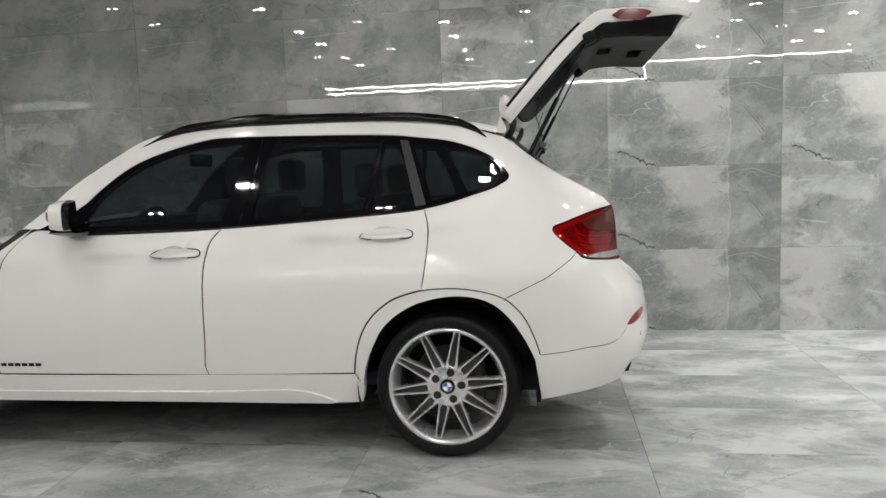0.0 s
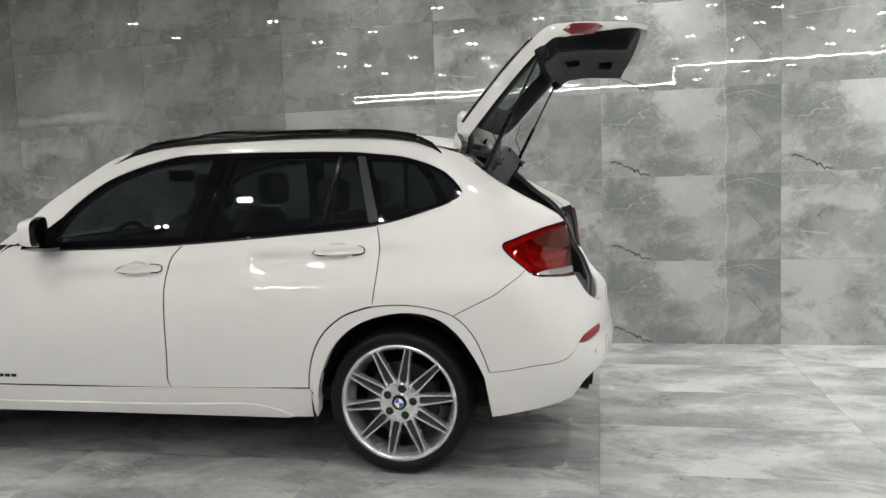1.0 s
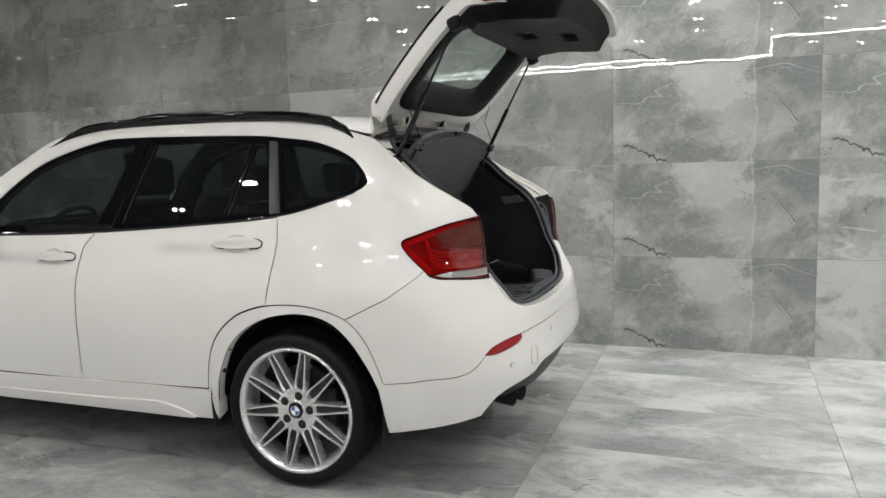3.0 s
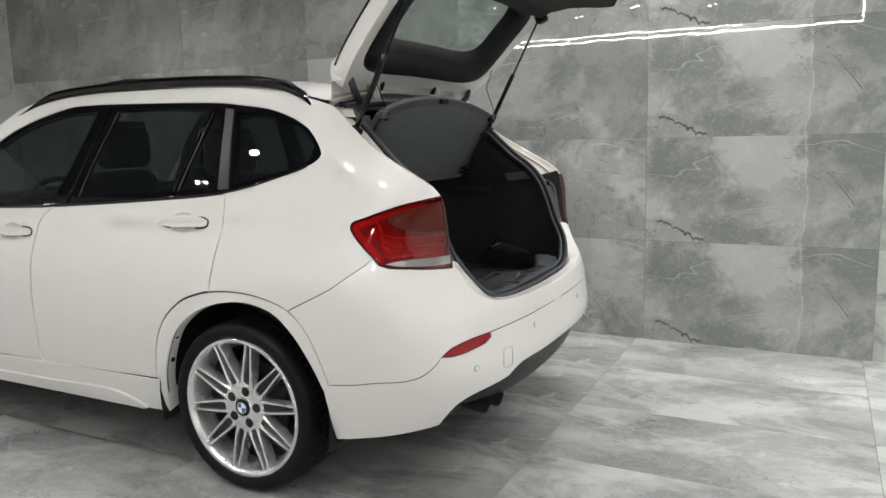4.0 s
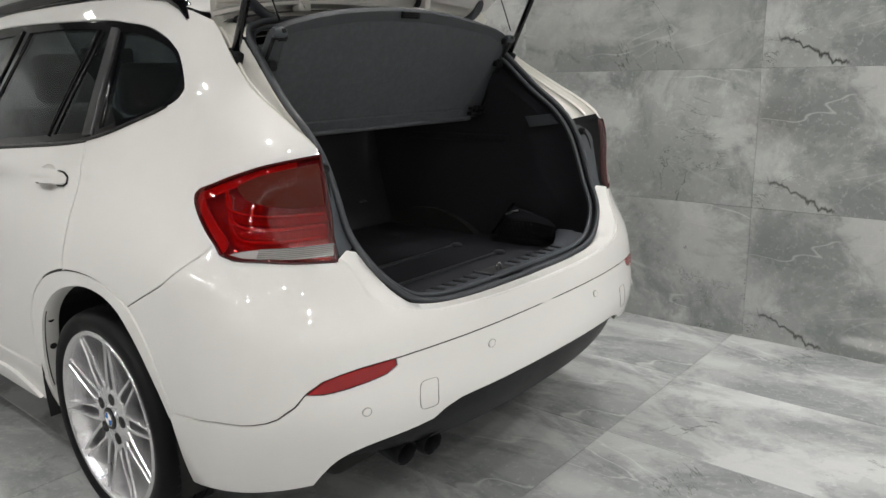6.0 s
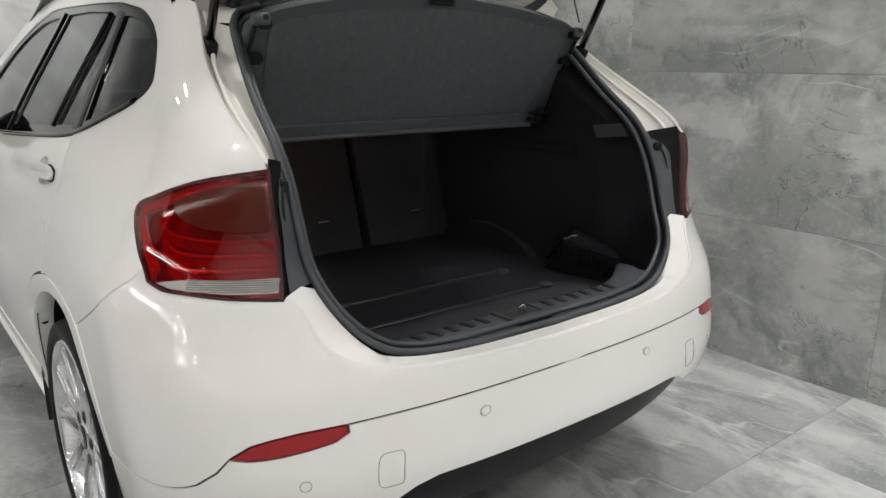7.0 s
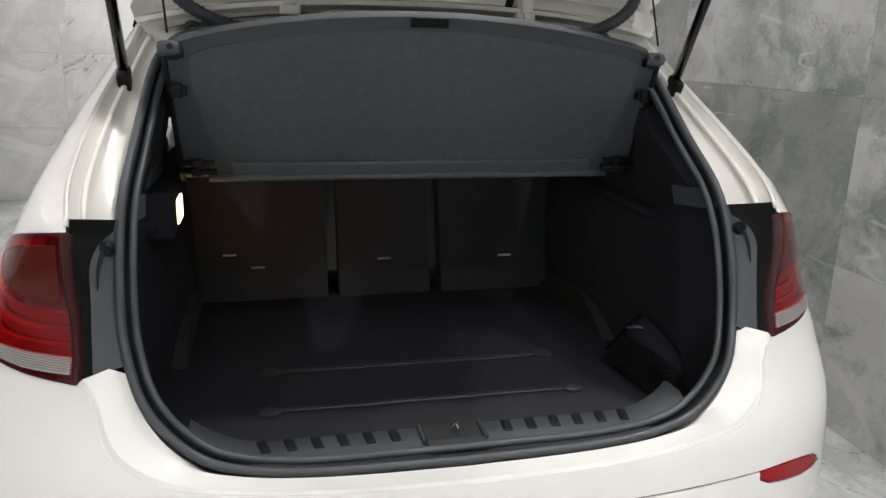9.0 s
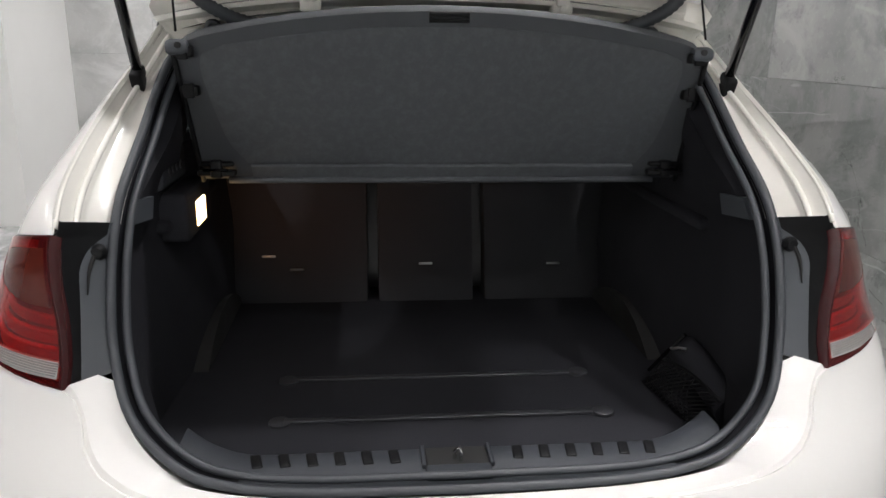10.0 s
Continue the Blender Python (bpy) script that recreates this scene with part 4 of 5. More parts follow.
# ---- wheels ----
def wheel(parent):
    w = new("wheel")
    w.parent = parent
    # outward is -y; the wheel's middle plane lies at y = 0.118
    tyre = [(.258, .010), (.272, -.006), (.292, -.010), (.306, -.004), (.314, .010), (.3185, .035), (.319, .055), (.311, .056), (.311, .064), (.319, .065), (.319, .098), (.311, .099), (.311, .107), (.319, .108), (.319, .140), (.311, .141), (.311, .149), (.319, .150), (.319, .180), (.311, .181), (.311, .189), (.319, .190), (.3185, .205), (.314, .225), (.300, .242), (.262, .236), (.258, .22), (.258, .010)]
    part("tyre", lathe(tyre, 96, closed=True), TYRE, w, "black low-profile tyre")
    groove = bmesh.new()
    for k in range(60):
        a = 2 * math.pi * k / 60
        b = box(-.0035, .0035, .038, .10, -.004, .004)
        bmesh.ops.rotate(b, verts=b.verts, matrix=Matrix.Rotation(radians(20), 3, "Z"))
        bmesh.ops.translate(b, verts=b.verts, vec=(0, 0, .3153))
        bmesh.ops.rotate(b, verts=b.verts, matrix=Matrix.Rotation(a, 3, "Y"))
        groove = join(groove, b)
    part("tread_groove", groove, DARK, w)
    part("rim", lathe([(.2625, .000), (.2625, .012), (.250, .040), (.240, .085), (.222, .085), (.226, .070), (.234, .045), (.238, .018), (.2435, .004), (.250, -.003), (.258, -.004)], 96, closed=True), ALLOY, w, "silver alloy rim")
    # barrel takes the darkened alloy, its inner shade painted on
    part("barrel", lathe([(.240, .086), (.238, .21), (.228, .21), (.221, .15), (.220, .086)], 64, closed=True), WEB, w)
    for k in range(10):
        for sg in (-1, 1):
            bm = bmesh.new()
            rows = []
            for r, off, wd, y, dep in ((.062, .010, .012, .017, .034), (.085, .0175, .0105, .0165, .034), (.096, .0195, .0068, .0155, .036), (.112, .0195, .0050, .013, .040), (.15, .0175, .0042, .010, .044), (.20, .0140, .0040, .007, .046), (.235, .0118, .0042, .004, .048), (.248, .0118, .0050, .003, .048)):
                rows.append([bm.verts.new((sg * off + dx, y + dy, r)) for dx, dy in ((-wd, dep), (-wd, .004), (-wd * .55, 0), (wd * .55, 0), (wd, .004), (wd, dep))])
            for a, b in zip(rows, rows[1:]):
                for i in range(6):
                    bm.faces.new((a[i], a[(i + 1) % 6], b[(i + 1) % 6], b[i]))
            bm.faces.new(rows[0])
            bm.faces.new(rows[-1])
            bmesh.ops.recalc_face_normals(bm, faces=bm.faces)
            bmesh.ops.rotate(bm, verts=bm.verts, matrix=Matrix.Rotation(2 * math.pi * k / 10 + radians(11.7), 3, "Y"))
            part("spoke", bm, ALLOY, w)
        # web in darkened alloy, painting the shade between a pair of spokes
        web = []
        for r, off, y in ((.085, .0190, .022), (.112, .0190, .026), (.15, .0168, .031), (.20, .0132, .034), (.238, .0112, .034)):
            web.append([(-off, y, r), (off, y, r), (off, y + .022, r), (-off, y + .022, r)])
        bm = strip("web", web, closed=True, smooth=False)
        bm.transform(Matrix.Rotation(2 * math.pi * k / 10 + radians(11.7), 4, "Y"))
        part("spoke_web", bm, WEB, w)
    hub = part("hub", lathe([(.0, .012), (.036, .012), (.040, .016), (.060, .016), (.080, .0165), (.090, .020), (.094, .028), (.094, .06), (.0, .06)], 48), ALLOY, w, "silver wheel centre")
    part("brake_disc", lathe([(.05, .085), (.165, .085), (.165, .11), (.05, .11)], 64), BRAKE, w)
    part("brake_caliper", box(.05, .16, .06, .13, -.08, .09, .015), BRAKE, w)
    for k in range(5):
        a = 2 * math.pi * k / 5 + radians(4.5)
        c = (.0615 * math.cos(a), 0, .0615 * math.sin(a))
        # dark disc just proud of the hub paints the shade of a bolt hole
        part("bolt_hole_shade", lathe([(.0, .0150), (.0175, .0150), (.0175, .03), (0, .03)], 16, centre=c), DARK, hub)
        part("bolt", lathe([(.0, .0118), (.006, .0118), (.0075, .0135), (.0075, .024), (0, .024)], 6, centre=c), BRAKE, hub)
    badge = part("hub_cap", lathe([(0, .0075), (.028, .008), (.0325, .0095), (.034, .014), (0, .014)], 32), GLOSS_BLACK, w, "round blue and white centre cap")
    part("cap_ring", lathe([(.019, .0068), (.0205, .0066), (.022, .0068), (.022, .009), (.019, .009)], 32, closed=True), CHROME, badge)
    for q in range(4):
        bm = bmesh.new()
        c = bm.verts.new((0, .0064, 0))
        arc = [bm.verts.new((.0185 * math.cos(a), .0064, .0185 * math.sin(a))) for a in np.linspace(q * math.pi / 2, (q + 1) * math.pi / 2, 9)]
        for a, b in zip(arc, arc[1:]):
            bm.faces.new((c, b, a))
        part("cap_quarter", bm, BADGE_BLUE if q % 2 else BADGE_WHITE, badge)
    return w


w0 = wheel(car)
w0.location = (0, -.862, .319)
for (x, y, turn) in ((NOSE, -.862, 0), (0, .862, 180), (NOSE, .862, 180)):
    copy_thing(w0, pose(x, y, .319, 0, 0, turn))


# ---- dark shell behind the gaps ----
for f, sgn in SIDES:
    te = mid_s(.686)
    led = [p for p in LEDGE if p[0] < te - .01] + [(te, .686)]
    outer = loop(ROOF_EDGE, PILLAR_EDGE[::-1], LAMP_TOP[::-1], LAMP_TIP[::-1], LAMP_LOW[::-1], led, line([(te, .686), (mid_s(.5), .50)]), curve([(mid_s(.5), .50), (1.1, .46), (.95, .42), (.87, .345)]), line([(.87, .345), (.42, .28), (.395, .44)]),
                 [(p[0], p[1] + .006) for p in ARCH_IN[::-1]], line([(-.375, .318), (-.39, .26), (-2.40, .26), (-2.40, .45)]), line([(-2.40, .45), (-2.3, .85), (-2.02, 1.05)]))
    part("inner_shell", sheet("inner_shell", f, [outer, DLO, *(shrink(c, -.004) for c in CUPS)], .003, .05, -.0058), DARK, car)

# ---- tailgate opening ----
SEAL = curve([(.832, 0, .684), (.828, -.25, .687), (.818, -.38, .700), (.802, -.455, .728), (.772, -.522, .795), (.722, -.555, .88), (.69, -.562, .97), (.655, -.562, 1.05), (.60, -.560, 1.12), (.50, -.550, 1.20), (.385, -.530, 1.31), (.325, -.508, 1.358), (.288, -.455, 1.392), (.268, -.29, 1.410), (.258, 0, 1.418)], .02)


def resample(pts, n):
    P = np.array(pts, float)
    d = np.r_[0, np.cumsum(np.linalg.norm(np.diff(P, axis=0), axis=1))]
    t = np.linspace(0, d[-1], n)
    return [Vector([float(np.interp(u, d, P[:, k])) for k in range(P.shape[1])]) for u in t]


def flip_y(v):
    return Vector((v[0], -v[1], v[2]))


def edge_run(pts, n):
    return resample([tuple(skin(*p)) for p in pts], n)


seal_low = [p for p in SEAL if p[2] < .868 and p[0] > .6]
seal_mid = [p for p in SEAL if .855 < p[2] < 1.075 and p[0] > .6]
seal_up = [p for p in SEAL if 1.06 < p[2] < 1.37]
seal_top = [p for p in SEAL if p[2] >= 1.36]
COVER_SPLIT = spline([(0, .29), (.3, .31), (.6, .39), (.8, .46), (.9, .60), (1, .88)])
for sgn in (-1, 1):
    side = (lambda v: Vector(v)) if sgn < 0 else flip_y
    # white ledge below: outer fold, a flat and a soft step to the seal
    E = edge_run([(min(p[0], mid_s(p[1])), p[1]) for p in LEDGE][::-1], 40)
    C = resample(seal_low, 40)
    rows = []
    for k, (a, b) in enumerate(zip(E, C)):
        c = a.lerp(b, .12) + Vector((0, 0, .004))
        d = a.lerp(b, .62) + Vector((-.004, 0, .004))
        rows.append([side(p) for p in (a + Vector((-.004, 0, -.004)), c, d, b + Vector((.012, 0, -.012)), b + Vector((-.03, 0, -.03)))])
    part("opening_ledge", strip("opening_ledge", rows, flip=sgn > 0), PAINT, car)
    # lamp side cover in two tones
    E, C = edge_run(LAMP_IN[::-1], 20), resample(seal_mid, 20)
    inner = [a.lerp(b, COVER_SPLIT(k / 19)) + Vector((-.014 * (1 - (k / 19) ** 4), 0, 0)) for k, (a, b) in enumerate(zip(E, C))]
    tuck = Vector((-.006, .004, .018))
    outer_rows = [(a, a + Vector((-.012, .004, 0)), c) for a, c in zip(E, inner)]
    outer_rows.append((outer_rows[-1][0] + Vector((-.010, .006, .004)), outer_rows[-1][1] + tuck, outer_rows[-1][2] + tuck))
    inner_rows = [(c + Vector((.004, 0, 0)), c.lerp(b, .5) + Vector((.004, 0, 0)), b) for c, b in zip(inner, C)]
    inner_rows.append(tuple(p + tuck for p in inner_rows[-1]))
    part("lamp_side_cover", strip("lamp_side_cover", [[side(p) for p in r] for r in outer_rows], flip=sgn > 0), TRIM, car, "black tail lamp side cover")
    part("opening_cover", strip("opening_cover", [[side(p) for p in r] for r in inner_rows], flip=sgn > 0), GREY_TRIM, car, "dark grey plastic cover beside the seal")
    slit = [side(inner[k].lerp(C[k], .38 - .10 * (17 - k) / 5) + Vector((.006, 0, 0))) for k in range(17, 10, -1)]
    part("cover_slit", tube("slit", slit, [.0012, .0034, .0036, .0030, .0024, .0018, .0010], 6), DARK, car)
    # white pillar channel with a folded rib
    E, C = edge_run(PILLAR_EDGE, 40), resample(seal_up, 40)
    rows = []
    for k, (a, b) in enumerate(zip(E, C)):
        t = k / 39
        d = (b - a)
        n = Vector((-.62, .30, -.55))
        rows.append([side(a.lerp(b, u) + n * dep) for u, dep in ((0, -.003), (.025, -.001), (.05, .005), (.085, .017), (.15, .026), (.185, .026), (.21, .019), (.235, .016), (.26, .019), (.285, .028), (.315, .031), (.62, .030), (.92, .020), (1, .012))])
    rib = [a.lerp(b, .235) + Vector((-.62, .30, -.55)) * .018 for a, b in zip(E, C)][1:]
    part("pillar_fold", tube("fold", [side(p + Vector((-.62, .30, -.55)) * .006) for p in E[1:]], .0040, 8), PAINT_IN, car)
    part("channel_rib", tube("rib", [side(p) for p in rib], .0052, 8), PAINT_IN, car)
    part("pillar_channel", strip("pillar_channel", rows[2:], flip=sgn > 0), PAINT_IN, car)
    buf = side(Vector((.660, -.580, 1.046)))
    part("rubber_buffer", lathe([(0, .026), (.009, .026), (.0135, .020), (.0135, .012), (.010, .006), (.014, .002), (.014, -.01), (0, -.01)], 20, "x", buf), TRIM, car, "round black rubber buffer")
    # header above the opening
    n = 20
    rr = roof_row(.26, 40)
    H = [Vector((.262, rr[i][1], rr[i][2])) for i in range(0, 21)]
    C = resample(seal_top, 21)
    part("opening_header", strip("opening_header", [[side(p) for p in (a, a.lerp(b, .10) + Vector((-.004, 0, -.004)), a.lerp(b, .25) + Vector((-.06, 0, -.006)), a.lerp(b, .65) + Vector((-.07, 0, -.008)), a.lerp(b, .9) + Vector((-.03, 0, -.004)), b)] for a, b in zip(H, C)], flip=sgn > 0), PAINT_IN, car)
    # dished corner between the pillar and the header
    A, B = edge_run(PILLAR_EDGE, 40)[-1], Vector(seal_up[-1])
    corner = [[A, A.lerp(B, .3) + Vector((-.03, .01, -.02)), A.lerp(B, .6) + Vector((-.035, 0, -.015)), B],
              [Vector((.272, -.578, 1.440)), Vector((.240, -.55, 1.415)), Vector((.235, -.51, 1.395)), Vector((.305, -.487, 1.380))],
              [Vector((.240, -.545, 1.500)), Vector((.222, -.52, 1.45)), Vector((.215, -.48, 1.402)), Vector((.288, -.452, 1.392))]]
    part("corner_panel", strip("corner_panel", [[side(p) for p in resample([tuple(r[k]) for r in corner], 9)] for k in range(4)], flip=sgn < 0), PAINT_IN, car)
    for y in (.40,):
        part("header_grommet", lathe([(0, .003), (.006, .003), (.008, .009), (.013, .009), (.017, .002), (.017, -.01), (0, -.01)], 18, "x", (.232, sgn * .463, 1.402)), RUBBER, car)

whole = SEAL[:-1] + [tuple(flip_y(p)) for p in SEAL[::-1][:-1]]
part("door_seal", tube("seal", [Vector(p) + Vector((.004, 0, .004)) for p in whole], .0082, 10, closed=True), RUBBER, car, "black rubber seal round the opening")
part("seal_lip", tube("lip", [Vector(p) + (Vector((.55, 0, 1.02)) - Vector(p)).normalized() * .019 + Vector((-.008, 0, 0)) for p in whole], .007, 8, closed=True), RUBBER, car)

# ---- boot ----
FLOOR_Z = .635
for sgn in (-1, 1):
    side = (lambda v: Vector(v)) if sgn < 0 else flip_y
    C = resample([p for p in SEAL if p[1] < -.36 and p[2] < 1.40], 44)
    rows = []
    for p in C:
        z = max(FLOOR_Z - .01, p.z)
        bulge = .022 * math.exp(-(max(0, z - .84) / .15) ** 2)
        wy = -.572 if z < 1.05 else max(-.572, min(-.572 + .35 * (z - 1.05), p.y + .03))
        low_ = min(1, max(0, .80 - p.z) / .12) * .05
        ins = [(p.x - .07, min(p.y, -.47) - .012), (min(.52, p.x - .10), wy), (min(.30, p.x - .16), wy + bulge * .5), (min(.12, p.x - .22), wy + bulge * 1.3), (-.10, wy + bulge * 2), (-.42, wy + bulge)]
        if z > 1.115:
            ins = [(max(x, min(.28, p.x - .03)), y) for x, y in ins]
        rows.append([side(q) for q in (p, Vector((p.x - .03, p.y + .006, p.z)), *(Vector((x, y, z - low_)) for x, y in ins))])
    rows.insert(0, [rows[0][0], rows[0][1]] + [Vector((q.x, q.y, FLOOR_Z - .03)) for q in rows[0][2:]])
    part("boot_side_trim", strip("boot_side_trim", rows, flip=sgn > 0), CARPET, car, "black boot side lining")
    part("shelf_support", box(-.12, .38, sgn * .545, sgn * .60, .995, 1.022, .012), CARPET, car)
    bm = bmesh.new()
    quad = ((.462, 1.094), (.482, 1.056), (.592, 1.070), (.556, 1.104))
    rings = [[bm.verts.new((x, sgn * y, z)) for x, z in quad] for y in (.572, .546)]
    for i in range(4):
        bm.faces.new((rings[0][i], rings[0][(i + 1) % 4], rings[1][(i + 1) % 4], rings[1][i]))
    bm.faces.new(rings[1])
    bmesh.ops.recalc_face_normals(bm, faces=bm.faces)
    part("side_cover", bm, GREY_TRIM, car, "small grey plastic cover in the boot lining")
part("boot_floor", box(-.42, .755, -.60, .60, .60, FLOOR_Z, .004), CARPET, car, "black boot floor board")
for x, yl in ((.307, .322), (.50, .322)):
    part("floor_rail", join(box(x - .009, x + .009, -yl, yl, FLOOR_Z, FLOOR_Z + .006, .002), lathe([(0, .0), (.022, .0), (.022, .007), (.016, .010), (0, .010)], 20, "z", (x + .004, yl + .008, FLOOR_Z)), lathe([(0, .0), (.022, .0), (.022, .005), (0, .006)], 20, "z", (x + .004, -yl - .008, FLOOR_Z))), RAIL_TRIM, car, "thin black floor rail")
# sill plate with pressed slots
plate_rows = []
for y in np.linspace(-.47, .47, 48):
    k = max(0, abs(y) - .33) ** 2
    plate_rows.append([(x - 2.4 * k, y, z + 1.6 * k) for x, z in ((.690, .630), (.691, .672), (.696, .680), (.705, .684), (.760, .686), (.768, .681), (.80, .681), (.826, .686))])
plate = part("sill_plate", strip("sill_plate", plate_rows), SILL, car, "dark grey plastic sill plate")
for sg in (-1, 1):
    for k in range(6):
        y = sg * (.107 + k * .047)
        t = Matrix.Rotation(radians(-sg * 5 - sg * k * 1.6), 4, "Z")
        part("slot", box(.707, .749, y - .009, y + .009, .680, .6885, .003, 2, t), TRIM, plate)
    part("plate_step", box(.70, .765, sg * .058 - .004, sg * .058 + .004, .680, .692, .003), SILL, plate)
part("latch_tray", box(.705, .772, -.054, .054, .672, .6885, .004), DARK, plate)
part("latch", tube("latch", [(.745, -.004, .68), (.745, -.004, .703), (.748, .004, .712), (.752, .006, .703), (.752, .006, .68)], .0035, 8), CHROME, plate, "chrome latch striker")
part("lock_cover", box(.765, .80, -.055, .055, .679, .692, .004), SILL, plate)

# rear seat backs seen from behind
for y0, y1 in ((-.57, -.150), (-.122, .163), (.191, .57)):
    rows = []
    for z in np.linspace(.60, 1.13, 9):
        x = -.215 - .30 * (z - .6)
        rows.append([(x - .10, y0, z), (x, y0 + .004, z), (x + .006, y0 + .02, z), (x + .006, y1 - .02, z), (x, y1 - .004, z), (x - .10, y1, z)])
    seat = part("rear_seat_back", strip("rear_seat_back", rows, closed=True), SEAT_FELT, car, "charcoal felt rear seat back")
    for hy, hz in {-.57: ((-.44, .766), (-.359, .728)), -.122: ((.02, .741),), .191: ((.40, .737),)}[y0]:
        hx = -.209 - .30 * (hz - .6)
        part("hook", box(hx - .006, hx + .005, hy - .020, hy + .020, hz - .003, hz + .003, .002), STEEL, seat)
        part("hook_pocket", box(hx - .006, hx + .002, hy - .026, hy + .026, hz - .016, hz - .004, .002), DARK, seat)
    if y1 < .2 and y0 < -.2 or y0 > 0:
        part("headrest", box(-.48, -.38, (y0 + y1) / 2 - .13, (y0 + y1) / 2 + .13, 1.14, 1.31, .04, 4), LEATHER, car, "black leather headrest")
part("rear_bench", box(-.95, -.35, -.60, .60, .40, .70, .06, 3), LEATHER, car)
part("rear_seat_front", box(-.52, -.35, -.58, .58, .62, 1.10, .05, 3, Matrix.Rotation(radians(-16), 4, "Y")), LEATHER, car)
for y in (-.36, .36):
    part("front_seat", join(box(-1.75, -1.22, y - .25, y + .25, .42, .66, .08, 4), box(-1.32, -1.16, y - .24, y + .24, .60, 1.16, .07, 4, Matrix.Rotation(radians(17), 4, "Y")), box(-1.14, -1.03, y - .13, y + .13, 1.17, 1.36, .045, 4)), LEATHER, car, "black leather front seat")
part("dashboard", box(-2.10, -1.80, -.70, .70, .72, 1.02, .08, 4), TRIM, car)
wheel_ring = lathe([(.185 + .014 * math.cos(a), .014 * math.sin(a)) for a in np.linspace(0, 2 * math.pi, 10, endpoint=False)], 40, "x", closed=True)
bmesh.ops.rotate(wheel_ring, verts=wheel_ring.verts, matrix=Matrix.Rotation(radians(25), 3, "Y"))
bmesh.ops.translate(wheel_ring, verts=wheel_ring.verts, vec=(-1.66, -.36, .95))
part("steering_wheel", wheel_ring, LEATHER, car)
part("rear_view_mirror", box(-1.50, -1.47, -.12, .12, 1.33, 1.40, .012, 3), TRIM, car)
part("headlining", strip("headlining", [[(x, y * .97, z - .035) for x, y, z in roof_row(x)] for x in np.linspace(-1.40, .24, 14)], flip=True), HEADLINER, car)
part("cabin_floor", box(-2.2, -.30, -.78, .78, .30, .36, .01), CARPET, car)
part("lamp_block", box(.12, .35, -.62, -.514, .972, 1.075, .010), CARPET, car, "black lining block round the boot lamp")
vent = part("side_vent", box(.20, .40, -.60, -.545, 1.088, 1.165, .012, 3), SILL, car, "dark grey slotted vent block")
for k in range(4):
    part("vent_slot", box(.245 + .03 * k, .262 + .03 * k, -.548, -.543, 1.115, 1.128, .001, 1, Matrix.Rotation(radians(35), 4, "Y")), DARK, vent)
part("boot_lamp", box(.196, .276, -.520, -.510, .990, 1.044, .003), BULB, car, "small glowing warm boot lamp")
lamp_data = bpy.data.lights.new("boot_light", "SPOT")
lamp_data.energy, lamp_data.color, lamp_data.shadow_soft_size = 1.9, (1, .42, .16), .012
lamp_data.spot_size, lamp_data.spot_blend = radians(84), 1.0
boot_light = new("boot_light", lamp_data)
boot_light.matrix_world = look((.226, -.495, 1.018), (-.30, -.28, .99))


# luggage shelf hanging from two cords
def shelf_f(u, v):
    """u across, v from the hinge edge (0) up to the rear edge (1)."""
    x = .245 + .185 * v
    z = 1.088 + .282 * v + .065 * (1 - (u / .52) ** 2) * max(0, v - .75) / .25 + .012 * math.sin(v * math.pi)
    return Vector((x - .03 * (1 - (u / .52) ** 2) * max(0, v - .6), u + .008 + .018 * (1 - v), z)), Vector((.836, 0, -.548))


shelf = part("luggage_shelf", sheet("luggage_shelf", shelf_f, [loop(line([(-.525, .0), (.525, .0)], .05), line([(.525, .0), (.518, .5), (.510, .93)], .05), curve([(.510, .93), (.485, .985), (.38, 1.0), (0, 1.0), (-.38, 1.0), (-.485, .985), (-.510, .93)], .05), line([(-.510, .93), (-.518, .5), (-.525, 0)], .05))], .022, .05), FELT_RIM, car, "charcoal felt luggage shelf tipped up on cords")
# felt panel set into the rim, and the hinged strip along its lower edge
part("felt_panel", sheet("felt_panel", shelf_f, [loop(line([(-.425, .125), (.425, .125)], .04), curve([(.425, .125), (.455, .30), (.468, .60), (.470, .84), (.456, .905), (.42, .93)], .03), curve([(.42, .93), (.2, .945), (0, .948), (-.2, .945), (-.42, .93)], .04), curve([(-.42, .93), (-.456, .905), (-.470, .84), (-.468, .60), (-.455, .30), (-.425, .125)], .03))], .004, .04, .003, soft_edge=3.0), FELT, shelf)
part("hinge_strip", sheet("hinge_strip", shelf_f, [loop(line([(-.418, .035), (.418, .035)], .04), line([(.418, .035), (.418, .112)], .02), line([(.418, .112), (-.418, .112)], .04), line([(-.418, .112), (-.418, .035)], .02))], .010, .03, .010, soft_edge=1.5), FELT, shelf)
part("lower_lip", tube("lip", [shelf_f(u, .008)[0] + Vector((.008, 0, -.004)) for u in np.linspace(-.47, .47, 15)], .0075, 8), FELT, shelf)
part("shelf_grip", join(*(tube("bar", [shelf_f(u, v)[0] + Vector((.008, 0, -.002)) for u in np.linspace(-.038, .038, 9)], .0045, 6) for v in (.972, .984, .996))), TRIM, shelf, "ribbed black finger grip")
